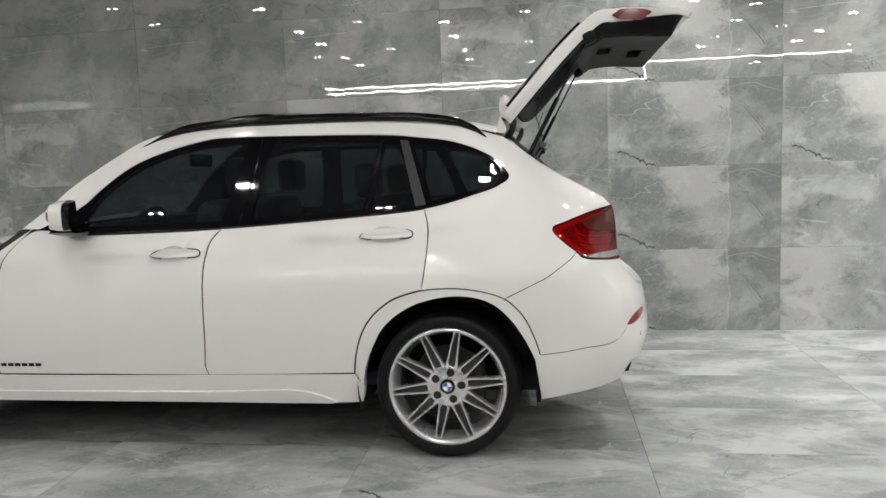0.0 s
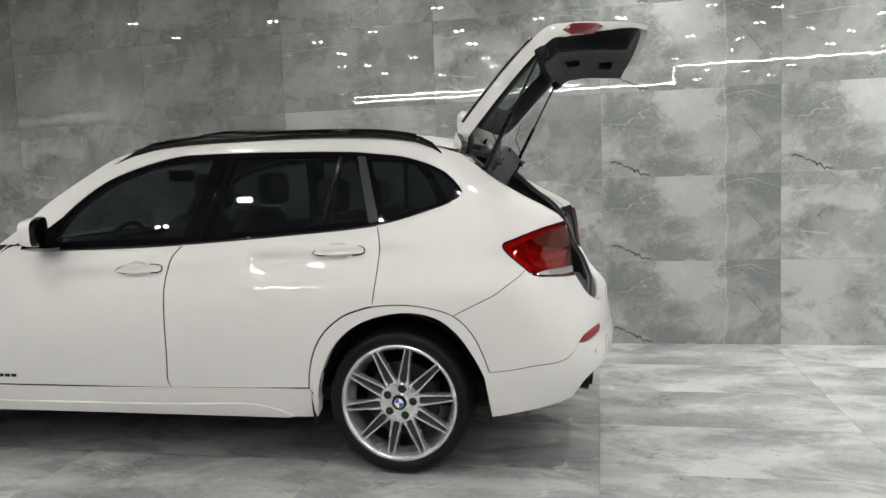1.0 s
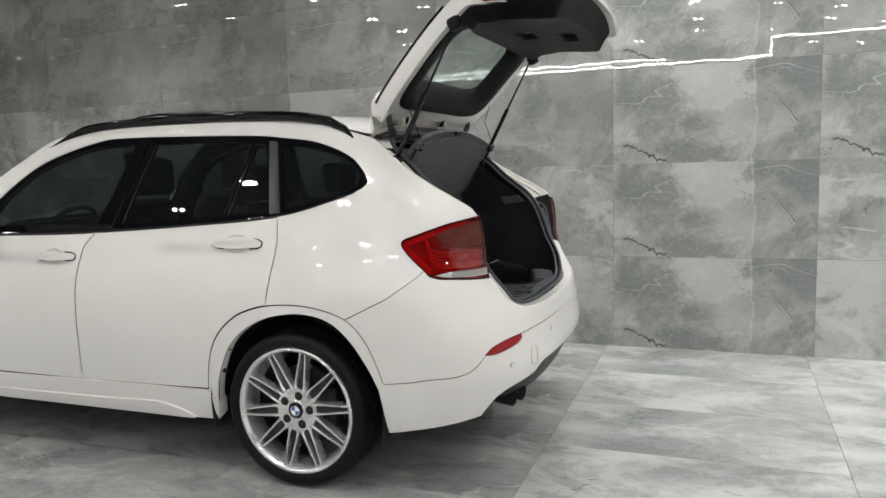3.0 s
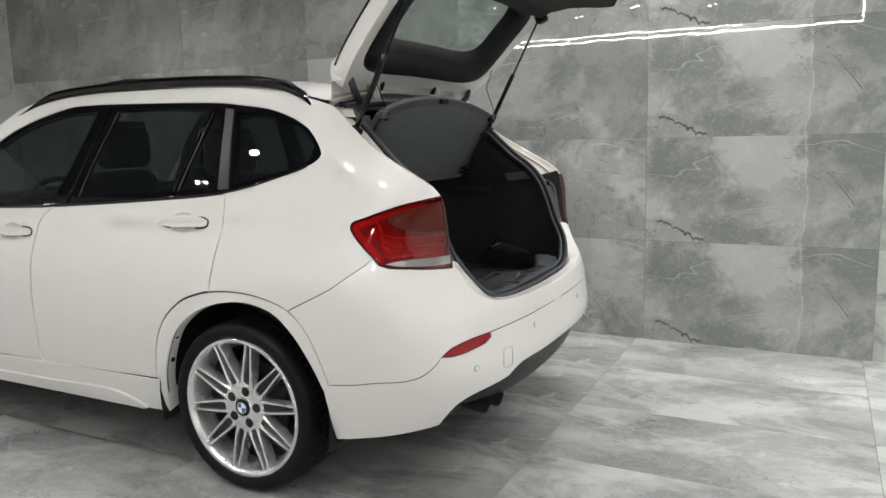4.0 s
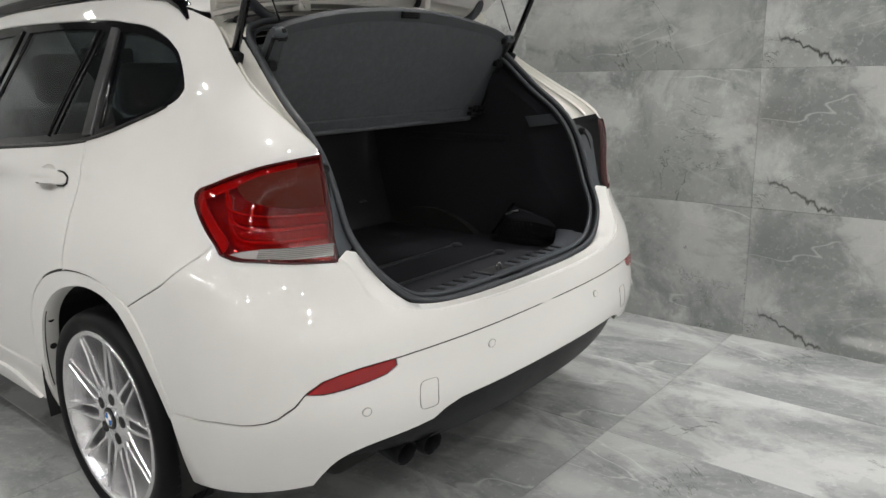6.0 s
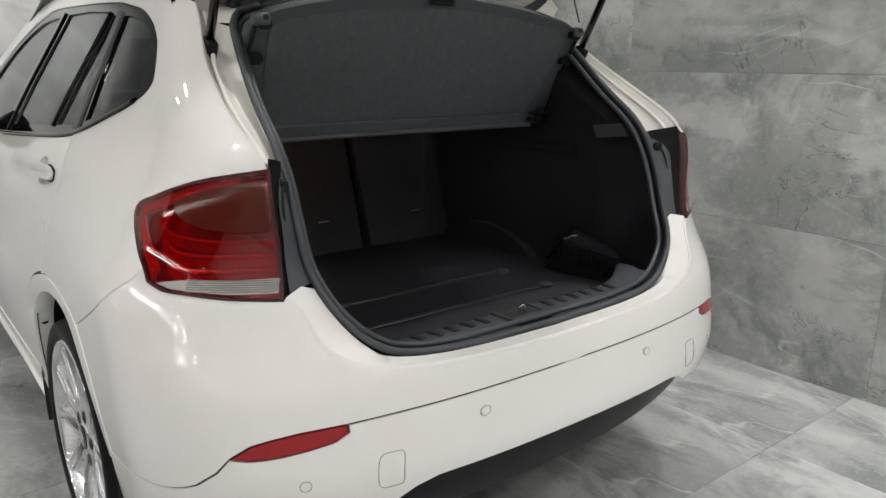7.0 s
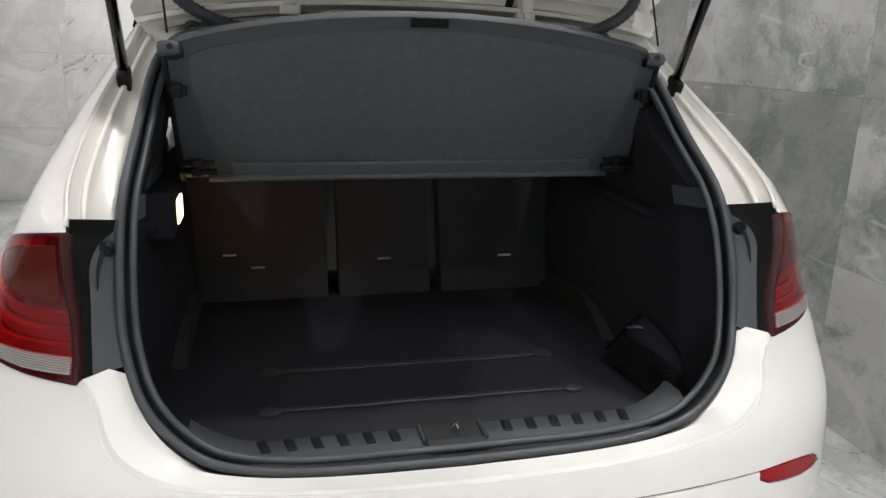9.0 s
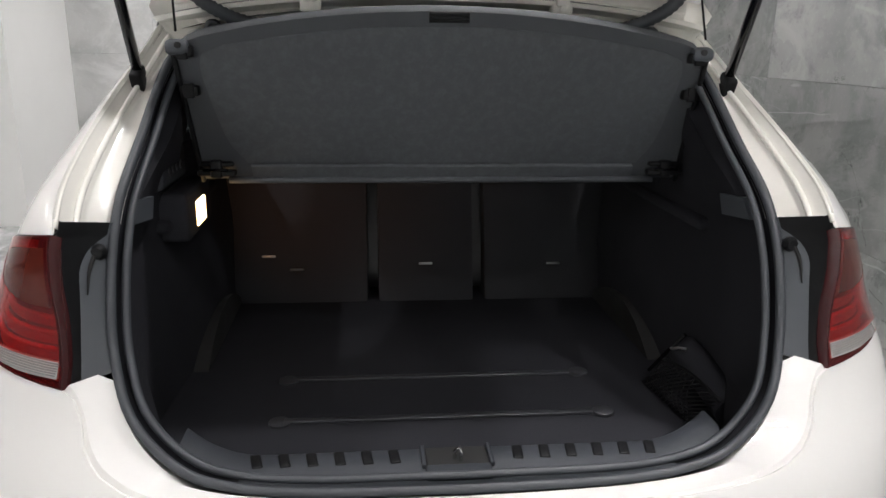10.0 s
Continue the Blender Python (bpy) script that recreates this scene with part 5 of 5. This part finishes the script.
for sgn in (-1, 1):
    part("shelf_edge", tube("edge", [shelf_f(sgn * w, v)[0] + Vector((.004, 0, -.004)) for w, v in ((.525, 0), (.522, .25), (.518, .5), (.514, .75), (.510, .93))], .0055, 8), TRIM, shelf)
    for v, w in ((.66, .500), (.93, .492)):
        p, n = shelf_f(sgn * w, v)
        clip = part("shelf_clip", join(box(p.x - .004, p.x + .018, p.y - .018, p.y + .018, p.z - .012, p.z + .008, .003), box(p.x + .010, p.x + .022, p.y - .010, p.y + .010, p.z - .016, p.z + .012, .002)), TRIM, shelf)
    p = shelf_f(sgn * .490, .085)[0]
    hinge_ob = part("shelf_hinge", join(box(p.x, p.x + .022, p.y - .040, p.y + .040, p.z - .016, p.z - .004, .003), box(p.x - .004, p.x + .018, p.y - .036, p.y + .036, p.z + .004, p.z + .014, .003), box(p.x + .004, p.x + .026, p.y - .012, p.y + .012, p.z - .020, p.z + .018, .004)), TRIM, shelf, "black plastic shelf hinge")
    part("hinge_pin", tube("pin", [(p.x + .026, p.y - .026, p.z - .002), (p.x + .026, p.y + .026, p.z - .002)], .003, 8), GLOSS_BLACK, hinge_ob)
    p = shelf_f(sgn * .498, .985)[0]
    knob = part("cord_knob", lathe([(0, -.020), (.011, -.020), (.0145, -.013), (.015, .008), (.011, .018), (0, .020)], 18, "y", (p.x + .004, p.y, p.z - .008)), GREY_TRIM, shelf, "grey plastic cord end")
    part("knob_hole", lathe([(0, -.004), (.006, -.004), (.006, .004), (0, .004)], 12, "x", (p.x + .018, p.y - sgn * .004, p.z - .004)), DARK, knob)
    part("cord", tube("cord", [(p.x + .01, p.y, p.z + .02), (.40, sgn * .50, 1.50), (.43, sgn * .50, 1.585)], .0022, 6), TRIM, shelf)

# net pocket in the boot corner: an elastic net before a rolled cover
part("net_frame", tube("netrim", [(.365, .476, .664), (.392, .495, .712), (.430, .522, .776)], .0042, 8), GLOSS_BLACK, car, "black elastic net edge")
part("net_clip", tube("netclip", curve([(.405, .505, .735), (.425, .500, .742), (.440, .506, .750), (.452, .518, .752)], .01), .0032, 6), STEEL, car, "small shiny net clip")


def net_p(u, v):
    """u along the net, v from its foot up to the elastic edge."""
    foot, edge = Vector((.372 + .20 * u, .462 + .022 * u, .640)), Vector((.385 + .215 * u, .496 + .034 * u, .702 + .012 * math.sin(math.pi * u)))
    return foot.lerp(edge, v) + Vector((0, -.020 * math.sin(math.pi * u) * math.sin(math.pi * v), 0))


bars = []
for k in range(-6, 15):
    for lean in (-1, 1):
        pts = [(k / 14 + lean * .42 * v, v) for v in np.linspace(0, 1, 7)]
        pts = [net_p(u, v) for u, v in pts if 0 <= u <= 1]
        if len(pts) > 1:
            bars.append(tube("n", pts, .0020, 4))
part("cargo_net", join(*bars, tube("top", [net_p(u, 1) for u in np.linspace(0, 1, 9)], .004, 6)), TRIM, car, "black elastic cargo net")
part("rolled_cover", tube("roll", curve([(.400, .535, .728), (.46, .545, .715), (.53, .552, .695), (.60, .556, .680)], .02), .034, 16), CARPET, car, "rolled charcoal cover behind the net")

# gas struts
for sgn in (-1, 1):
    a, b = Vector((.362, sgn * .582, 1.305)), Vector((.640, sgn * .582, 1.828))
    m = a.lerp(b, .50)
    strut = part("gas_strut", tube("strut", [a, a.lerp(m, .98), m], [.0105, .0105, .008], 12), GLOSS_BLACK, car, "black gas strut")
    part("strut_rod", tube("rod", [m, b], .0048, 10), TRIM, strut)
    part("strut_socket", box(a.x - .02, a.x + .022, a.y - .012, a.y + .012, a.z - .035, a.z + .02, .006, 2, Matrix.Rotation(radians(28), 4, "Y")), TRIM, strut)
    hose = curve([(.290, sgn * .505, 1.525), (.300, sgn * .497, 1.485), (.295, sgn * .470, 1.452), (.280, sgn * .425, 1.425), (.268, sgn * .385, 1.412), (.26, sgn * .35, 1.405)], .006)
    part("hinge_hose", tube("hose", hose, [.0125 + .0022 * (i % 2) for i in range(len(hose))], 10), RUBBER, car, "black ribbed cable hose")
    part("hinge", join(box(.228, .268, sgn * .26 - .014, sgn * .26 + .014, 1.455, 1.496, .004), box(.228, .262, sgn * .26 - .022, sgn * .26 + .022, 1.436, 1.464, .004), lathe([(0, .0), (.007, .0), (.007, .005), (0, .005)], 12, "x", (.262, sgn * .26, 1.45))), PAINT_IN, car)
    part("hinge_arm", tube("arm", [(.240, sgn * .222, 1.462), (.258, sgn * .222, 1.480), (.266, sgn * .222, 1.502)], .009, 8), TRIM, car)

# ---- open tailgate ----
tailgate = new("tailgate")
tailgate.parent = car
OUT = spline([(0, 1.500), (.10, 1.575), (.35, 1.862), (.42, 1.918), (.52, 1.930), (.70, 1.922), (.80, 1.915), (.84, 1.906)])
OUT_X = spline([(0, .245), (.10, .315), (.35, .590), (.42, .662), (.52, .755), (.70, .925), (.80, 1.045), (.84, 1.088)])
GATE_W = spline([(0, .545), (.10, .585), (.35, .622), (.42, .630), (.60, .635), (.75, .618), (.84, .565)])


def gate_p(u, v):
    w = GATE_W(v)
    c = 1 - min(1, abs(u)) ** 2.2
    low = max(0, min(1, (v - .38) / .30))
    return Vector((OUT_X(v) + .030 * c * low - .03 * c * (1 - low), u * w, OUT(v) + .050 * c * low + .035 * c * (1 - low)))


def gate_f(u, v):
    e = .006
    p = gate_p(u, v)
    n = (gate_p(u, v + e) - gate_p(u, v - e)).cross(gate_p(u + e, v) - gate_p(u - e, v)).normalized()
    if n.z < 0:
        n = -n
    return p, n


pane_out = loop(line([(-.80, .10), (.80, .10)], .06), line([(.80, .10), (.80, .36)], .03), line([(.80, .36), (-.80, .36)], .06), line([(-.80, .36), (-.80, .10)], .03))
V_STEP = .60
upper_o = loop(line([(-1, 0), (1, 0)], .06), line([(1, 0), (1, V_STEP)], .03), line([(1, V_STEP), (-1, V_STEP)], .06), line([(-1, V_STEP), (-1, 0)], .03))
lower_o = loop(line([(-1, V_STEP), (1, V_STEP)], .06), line([(1, V_STEP), (1, .80)], .02), curve([(1, .80), (.985, .828), (.93, .84)], .02), line([(.93, .84), (-.93, .84)], .06), curve([(-.93, .84), (-.985, .828), (-1, .80)], .02), line([(-1, .80), (-1, V_STEP)], .02))
part("gate_shell", sheet("gate_shell", gate_f, [upper_o, pane_out], .055, .05), PAINT, tailgate, "white open tailgate shell")
part("gate_skin", sheet("gate_skin", gate_f, [lower_o], .020, .04), PAINT, tailgate)
glass_o = loop(line([(-.985, .050), (.985, .050)], .06), line([(.985, .050), (.985, .365)], .03), line([(.985, .365), (-.985, .365)], .06), line([(-.985, .365), (-.985, .050)], .03))
g = part("rear_window", sheet("rear_window", gate_f, [shrink(pane_out, -.02)], .004, .08, -.012), GLASS_REAR, tailgate, "tinted rear window glass")
g.visible_shadow = False
part("glass_border", sheet("glass_border", gate_f, [glass_o, shrink(pane_out, .004)], .014, .06, .012), GLOSS_BLACK, tailgate)
def frame_loop(u1, v0, v1, r=5.0, n=72):
    """A rounded oblong in the gate's plane."""
    out = []
    for a in np.linspace(0, 2 * math.pi, n, endpoint=False):
        c, q = math.cos(a), math.sin(a)
        k = (abs(c) ** r + abs(q) ** r) ** (-1 / r)
        out.append((c * k * u1, (v0 + v1) / 2 + q * k * (v1 - v0) / 2))
    return out


# black inner trim: a moulded window frame and the deep lower tub
rings = []
for u1, v0, v1, depth in ((.885, .055, .392, .050), (.885, .056, .391, .064), (.865, .064, .388, .074), (.80, .10, .372, .078), (.755, .136, .362, .072), (.735, .146, .356, .060), (.70, .156, .350, .020), (.695, .158, .348, .010)):
    rings.append([gate_f(u, v)[0] - gate_f(u, v)[1] * depth for u, v in frame_loop(u1, v0, v1)])
part("window_trim", strip("window_trim", [[r[k % 72] for r in rings] for k in range(73)]), TRIM, tailgate, "black plastic window frame lining")


EDGE_U = spline([(.35, .89), (.38, .905), (.42, .925), (.48, .905), (.56, .875), (.64, .875), (.72, .895), (.78, .920), (.84, .925)])


def gate_depth(v):
    """Thickness of the gate's frame, tapering to a thin lip at the lower end."""
    q = min(1, max(0, (v - .52) / .28))
    return .056 - .035 * q


def trim_f(u, v):
    p, n = gate_f(u, v)
    wall = min(1, max(0, (EDGE_U(v) + .004 - abs(u)) / .075))
    end = min(1, max(0, (.814 - v) / .045)) * min(1, max(.35, (v - .32) / .05))
    wall, end = wall * wall * (3 - 2 * wall), end * end * (3 - 2 * end)
    d = gate_depth(v) + .003
    return p - n * (d + (.118 - d) * wall * end), -n


near = [(EDGE_U(v), v) for v in np.linspace(.372, .785, 18)]
trim_o = loop(curve([(-near[0][0], .372), (-.6, .355), (0, .350), (.6, .355), near[0]], .06), curve(near, .03), curve([near[-1], (.88, .808), (.4, .812), (0, .812), (-.4, .812), (-.88, .808), (-near[-1][0], .785)], .06), curve([(-u, v) for u, v in near[::-1]], .03))
for sg in (-1, 1):
    rows = []
    for v in np.linspace(.50, .835, 24):
        d = gate_depth(v)
        rim = min(1, 1.0 - .07 * max(0, (v - .80) / .04) ** 2)
        row = []
        for u, dep in ((rim - .002, .004), (rim - .002, d - .006), (rim - .010, d), (.93, d + .001), (.84, d + .001)):
            p, n = gate_f(sg * u, v)
            row.append(p - n * dep)
        rows.append(row)
    part("gate_flange", strip("gate_flange", rows, flip=sg < 0), PAINT, tailgate)
grips = [loop(curve([(u - .15, v - .02), (u - .13, v - .032), (u + .13, v - .032), (u + .15, v - .02)], .03), curve([(u + .15, v - .02), (u + .15, v + .02), (u + .13, v + .032), (u - .13, v + .032), (u - .15, v + .02), (u - .15, v - .02)], .03)) for u, v in ((.08, .515), (.30, .675))]
gt = part("gate_lining", sheet("gate_lining", trim_f, [trim_o, *grips], .012, .020, 0, soft_edge=1.0), TRIM, tailgate, "black plastic tailgate lining with grip recesses")
for gl in grips:
    part("grip_recess", sheet("grip_recess", trim_f, [shrink(gl, -.02)], .004, .04, -.034), DARK, gt)
    part("grip_rim", sheet("grip_rim", trim_f, [shrink(gl, -.010), shrink(gl, .002)], .03, .03, .002, soft_edge=1.0), TRIM, gt)
part("warning_light", sheet("warning_light", trim_f, [loop(line([(-.06, .512), (.10, .512)], .04), line([(.10, .512), (.10, .545), (-.06, .545), (-.06, .512)], .04))], .004, .04, -.014), RED_SOLID, gt, "red grip lamp")
part("gate_latch", box(.99, 1.04, -.045, .045, 1.865, 1.90, .006), STEEL, tailgate)
for f_, sg in ((gate_f, -1), (gate_f, 1)):
    lp = loop(curve([(sg * .985, .545), (sg * .96, .50), (sg * .85, .49), (sg * .55, .51)], .03), line([(sg * .55, .51), (sg * .55, .62)], .03), curve([(sg * .55, .62), (sg * .85, .645), (sg * .955, .64), (sg * .985, .545)], .03))
    part("gate_lamp", sheet("gate_lamp", gate_f, [lp], .010, .04, .003), GATE_RED, tailgate, "red inner tail lamp section")
    end = [gate_p(sg * 1.0, v) + Vector((0, sg * .004, 0)) for v in np.linspace(.50, .68, 10)]
    rows = []
    for i, p in enumerate(end):
        q = i / 9
        up = -.006 - .022 * max(0, 1 - q / .22) - .010 * max(0, (q - .85) / .15)
        deep = .004 + .044 * min(1, q / .22, (1 - q) / .2)
        rows.append([p + Vector((0, 0, up)), p + Vector((0, sg * .005, up - deep * .35)), p + Vector((0, sg * .004, up - deep))])
    part("gate_lamp_end", strip("gate_lamp_end", rows, flip=sg > 0), GATE_RED, tailgate)
    c = gate_p(sg * .955, .375)
    part("hinge_cover", box(c.x + .0, c.x + .055, c.y - .03, c.y + .02, c.z - .095, c.z - .045, .014, 3, Matrix.Rotation(radians(-25), 4, "Y")), TRIM, tailgate)
# white pressed panel along the hinge edge, with folded ridges
fold = [(.306, 1.548), (.290, 1.540), (.280, 1.528), (.276, 1.516), (.262, 1.511), (.248, 1.509), (.245, 1.503), (.244, 1.482), (.238, 1.478), (.236, 1.470), (.236, 1.448), (.231, 1.444), (.231, 1.434), (.226, 1.430), (.222, 1.400)]
rows = []
for u in np.linspace(-1, 1, 33):
    c = 1 - abs(u) ** 2.2
    rows.append([(x - .02 * c, u * .535, z + .030 * c) for x, z in fold])
part("hinge_edge_panel", strip("hinge_edge_panel", rows), PAINT_IN, tailgate, "cream white pressed panel along the hinges")
SPOILER = curve([(.246, 1.490), (.238, 1.525), (.246, 1.578), (.264, 1.592), (.288, 1.586), (.312, 1.548), (.318, 1.520), (.300, 1.488)], .02)
sp_rows = []
for u in np.linspace(-1, 1, 31):
    c = 1 - abs(u) ** 2.2
    k = 1 - .25 * abs(u) ** 14
    sp_rows.append([(.28 + (x - .28) * k - .03 * c, u * .555, 1.49 + (z - 1.49) * k + .035 * c) for x, z in SPOILER])
for k in (0, -1):
    mid_ = sum((Vector(q) for q in sp_rows[k]), Vector()) / len(SPOILER)
    sp_rows.insert(0 if k == 0 else len(sp_rows), [mid_] * len(SPOILER))
part("roof_spoiler", strip("roof_spoiler", sp_rows, closed=True, flip=True), PAINT, tailgate, "white roof spoiler")

# the far flank stands a little further out than the near one
wheel_parts = {p for w in car.children if w.name.split(".")[0] == "wheel" for p in w.children_recursive}
for ob in car.children_recursive:
    if ob.type == "MESH" and not wheel_parts & {ob, ob.parent} and shelf not in (ob, ob.parent, ob.parent.parent):
        for v in ob.data.vertices:
            if v.co.y > 0:
                v.co.y *= 1.022

# badge on the front door, too small to read: a row of dark bars
for k in range(6):
    p, n = left(-2.12 + .036 * k, .414)
    bar = box(-.014, .014, -.002, .002, -.0075, .0075, .001)
    bmesh.ops.translate(bar, verts=bar.verts, vec=p + n * .001)
    part("badge_bar", bar, TRIM, car)

# ---- tiles, piece by piece ----
TW, TH = 1.24, .62


def tile_mesh(name, w, h, plane, d=.012):
    bm = bmesh.new()
    g, e = .0007, .0012
    def P(a, b, c):
        return {"floor": (a, b, c), "north": (a, -c, b), "west": (c, a, b)}[plane]
    low = [bm.verts.new(P(a, b, -d)) for a, b in ((g, g), (w - g, g), (w - g, h - g), (g, h - g))]
    mid_ = [bm.verts.new(P(a, b, -e * .5)) for a, b in ((g, g), (w - g, g), (w - g, h - g), (g, h - g))]
    top = [bm.verts.new(P(a, b, 0)) for a, b in ((g + e, g + e), (w - g - e, g + e), (w - g - e, h - g - e), (g + e, h - g - e))]
    for A, B in ((low, mid_), (mid_, top)):
        for i in range(4):
            bm.faces.new((A[i], A[(i + 1) % 4], B[(i + 1) % 4], B[i]))
    bm.faces.new(top)
    bmesh.ops.recalc_face_normals(bm, faces=bm.faces)
    me = bpy.data.meshes.new(name)
    bm.to_mesh(me)
    bm.free()
    return me


meshes = {k: tile_mesh("wall_tile", TW, TH, "north") for k in "ABCD"}
PRINTS = {"A": WALL_A, "B": WALL_B, "C": WALL_C, "D": WALL_D}
# dark prints crowd the first three columns, painting the wall's dimmer left end
PLAN = ("DDBDDDDC", "DBDDDDDB", "BDCDDDBD", "CBDBCABD", "AAAAAAAA", "CBADCBCA", "BDCBADBC", "DCBABCDB", "BBCDACBD")
for i in range(-5, 5):
    for j in range(0, 6):
        x = .90 + i * TW
        kind = PLAN[(i + 4) % 9][j] if i else "A"
        t = part("tile", meshes[kind], PRINTS[kind], wall_north)
        t.location = (x, WALL_Y, j * TH)
me = tile_mesh("side_tile", TW, TH, "west")
for i in range(0, 4):
    for j in range(0, 6):
        t = part("tile", me, SIDE_A, wall_west)
        t.location = (WEST_X, WALL_Y - (i + 1) * TW, j * TH)
meshes = [tile_mesh("floor_tile", TW, TH, "floor") for _ in FLOORS]
for i in range(-5, 5):
    for j in range(-21, 3):
        k = (i * 7 + j * 3 + (i * j) % 5) % 3
        t = part("tile", meshes[k], FLOORS[k], floor)
        t.location = (.855 + i * TW - TW, .50 + j * TH, 0)
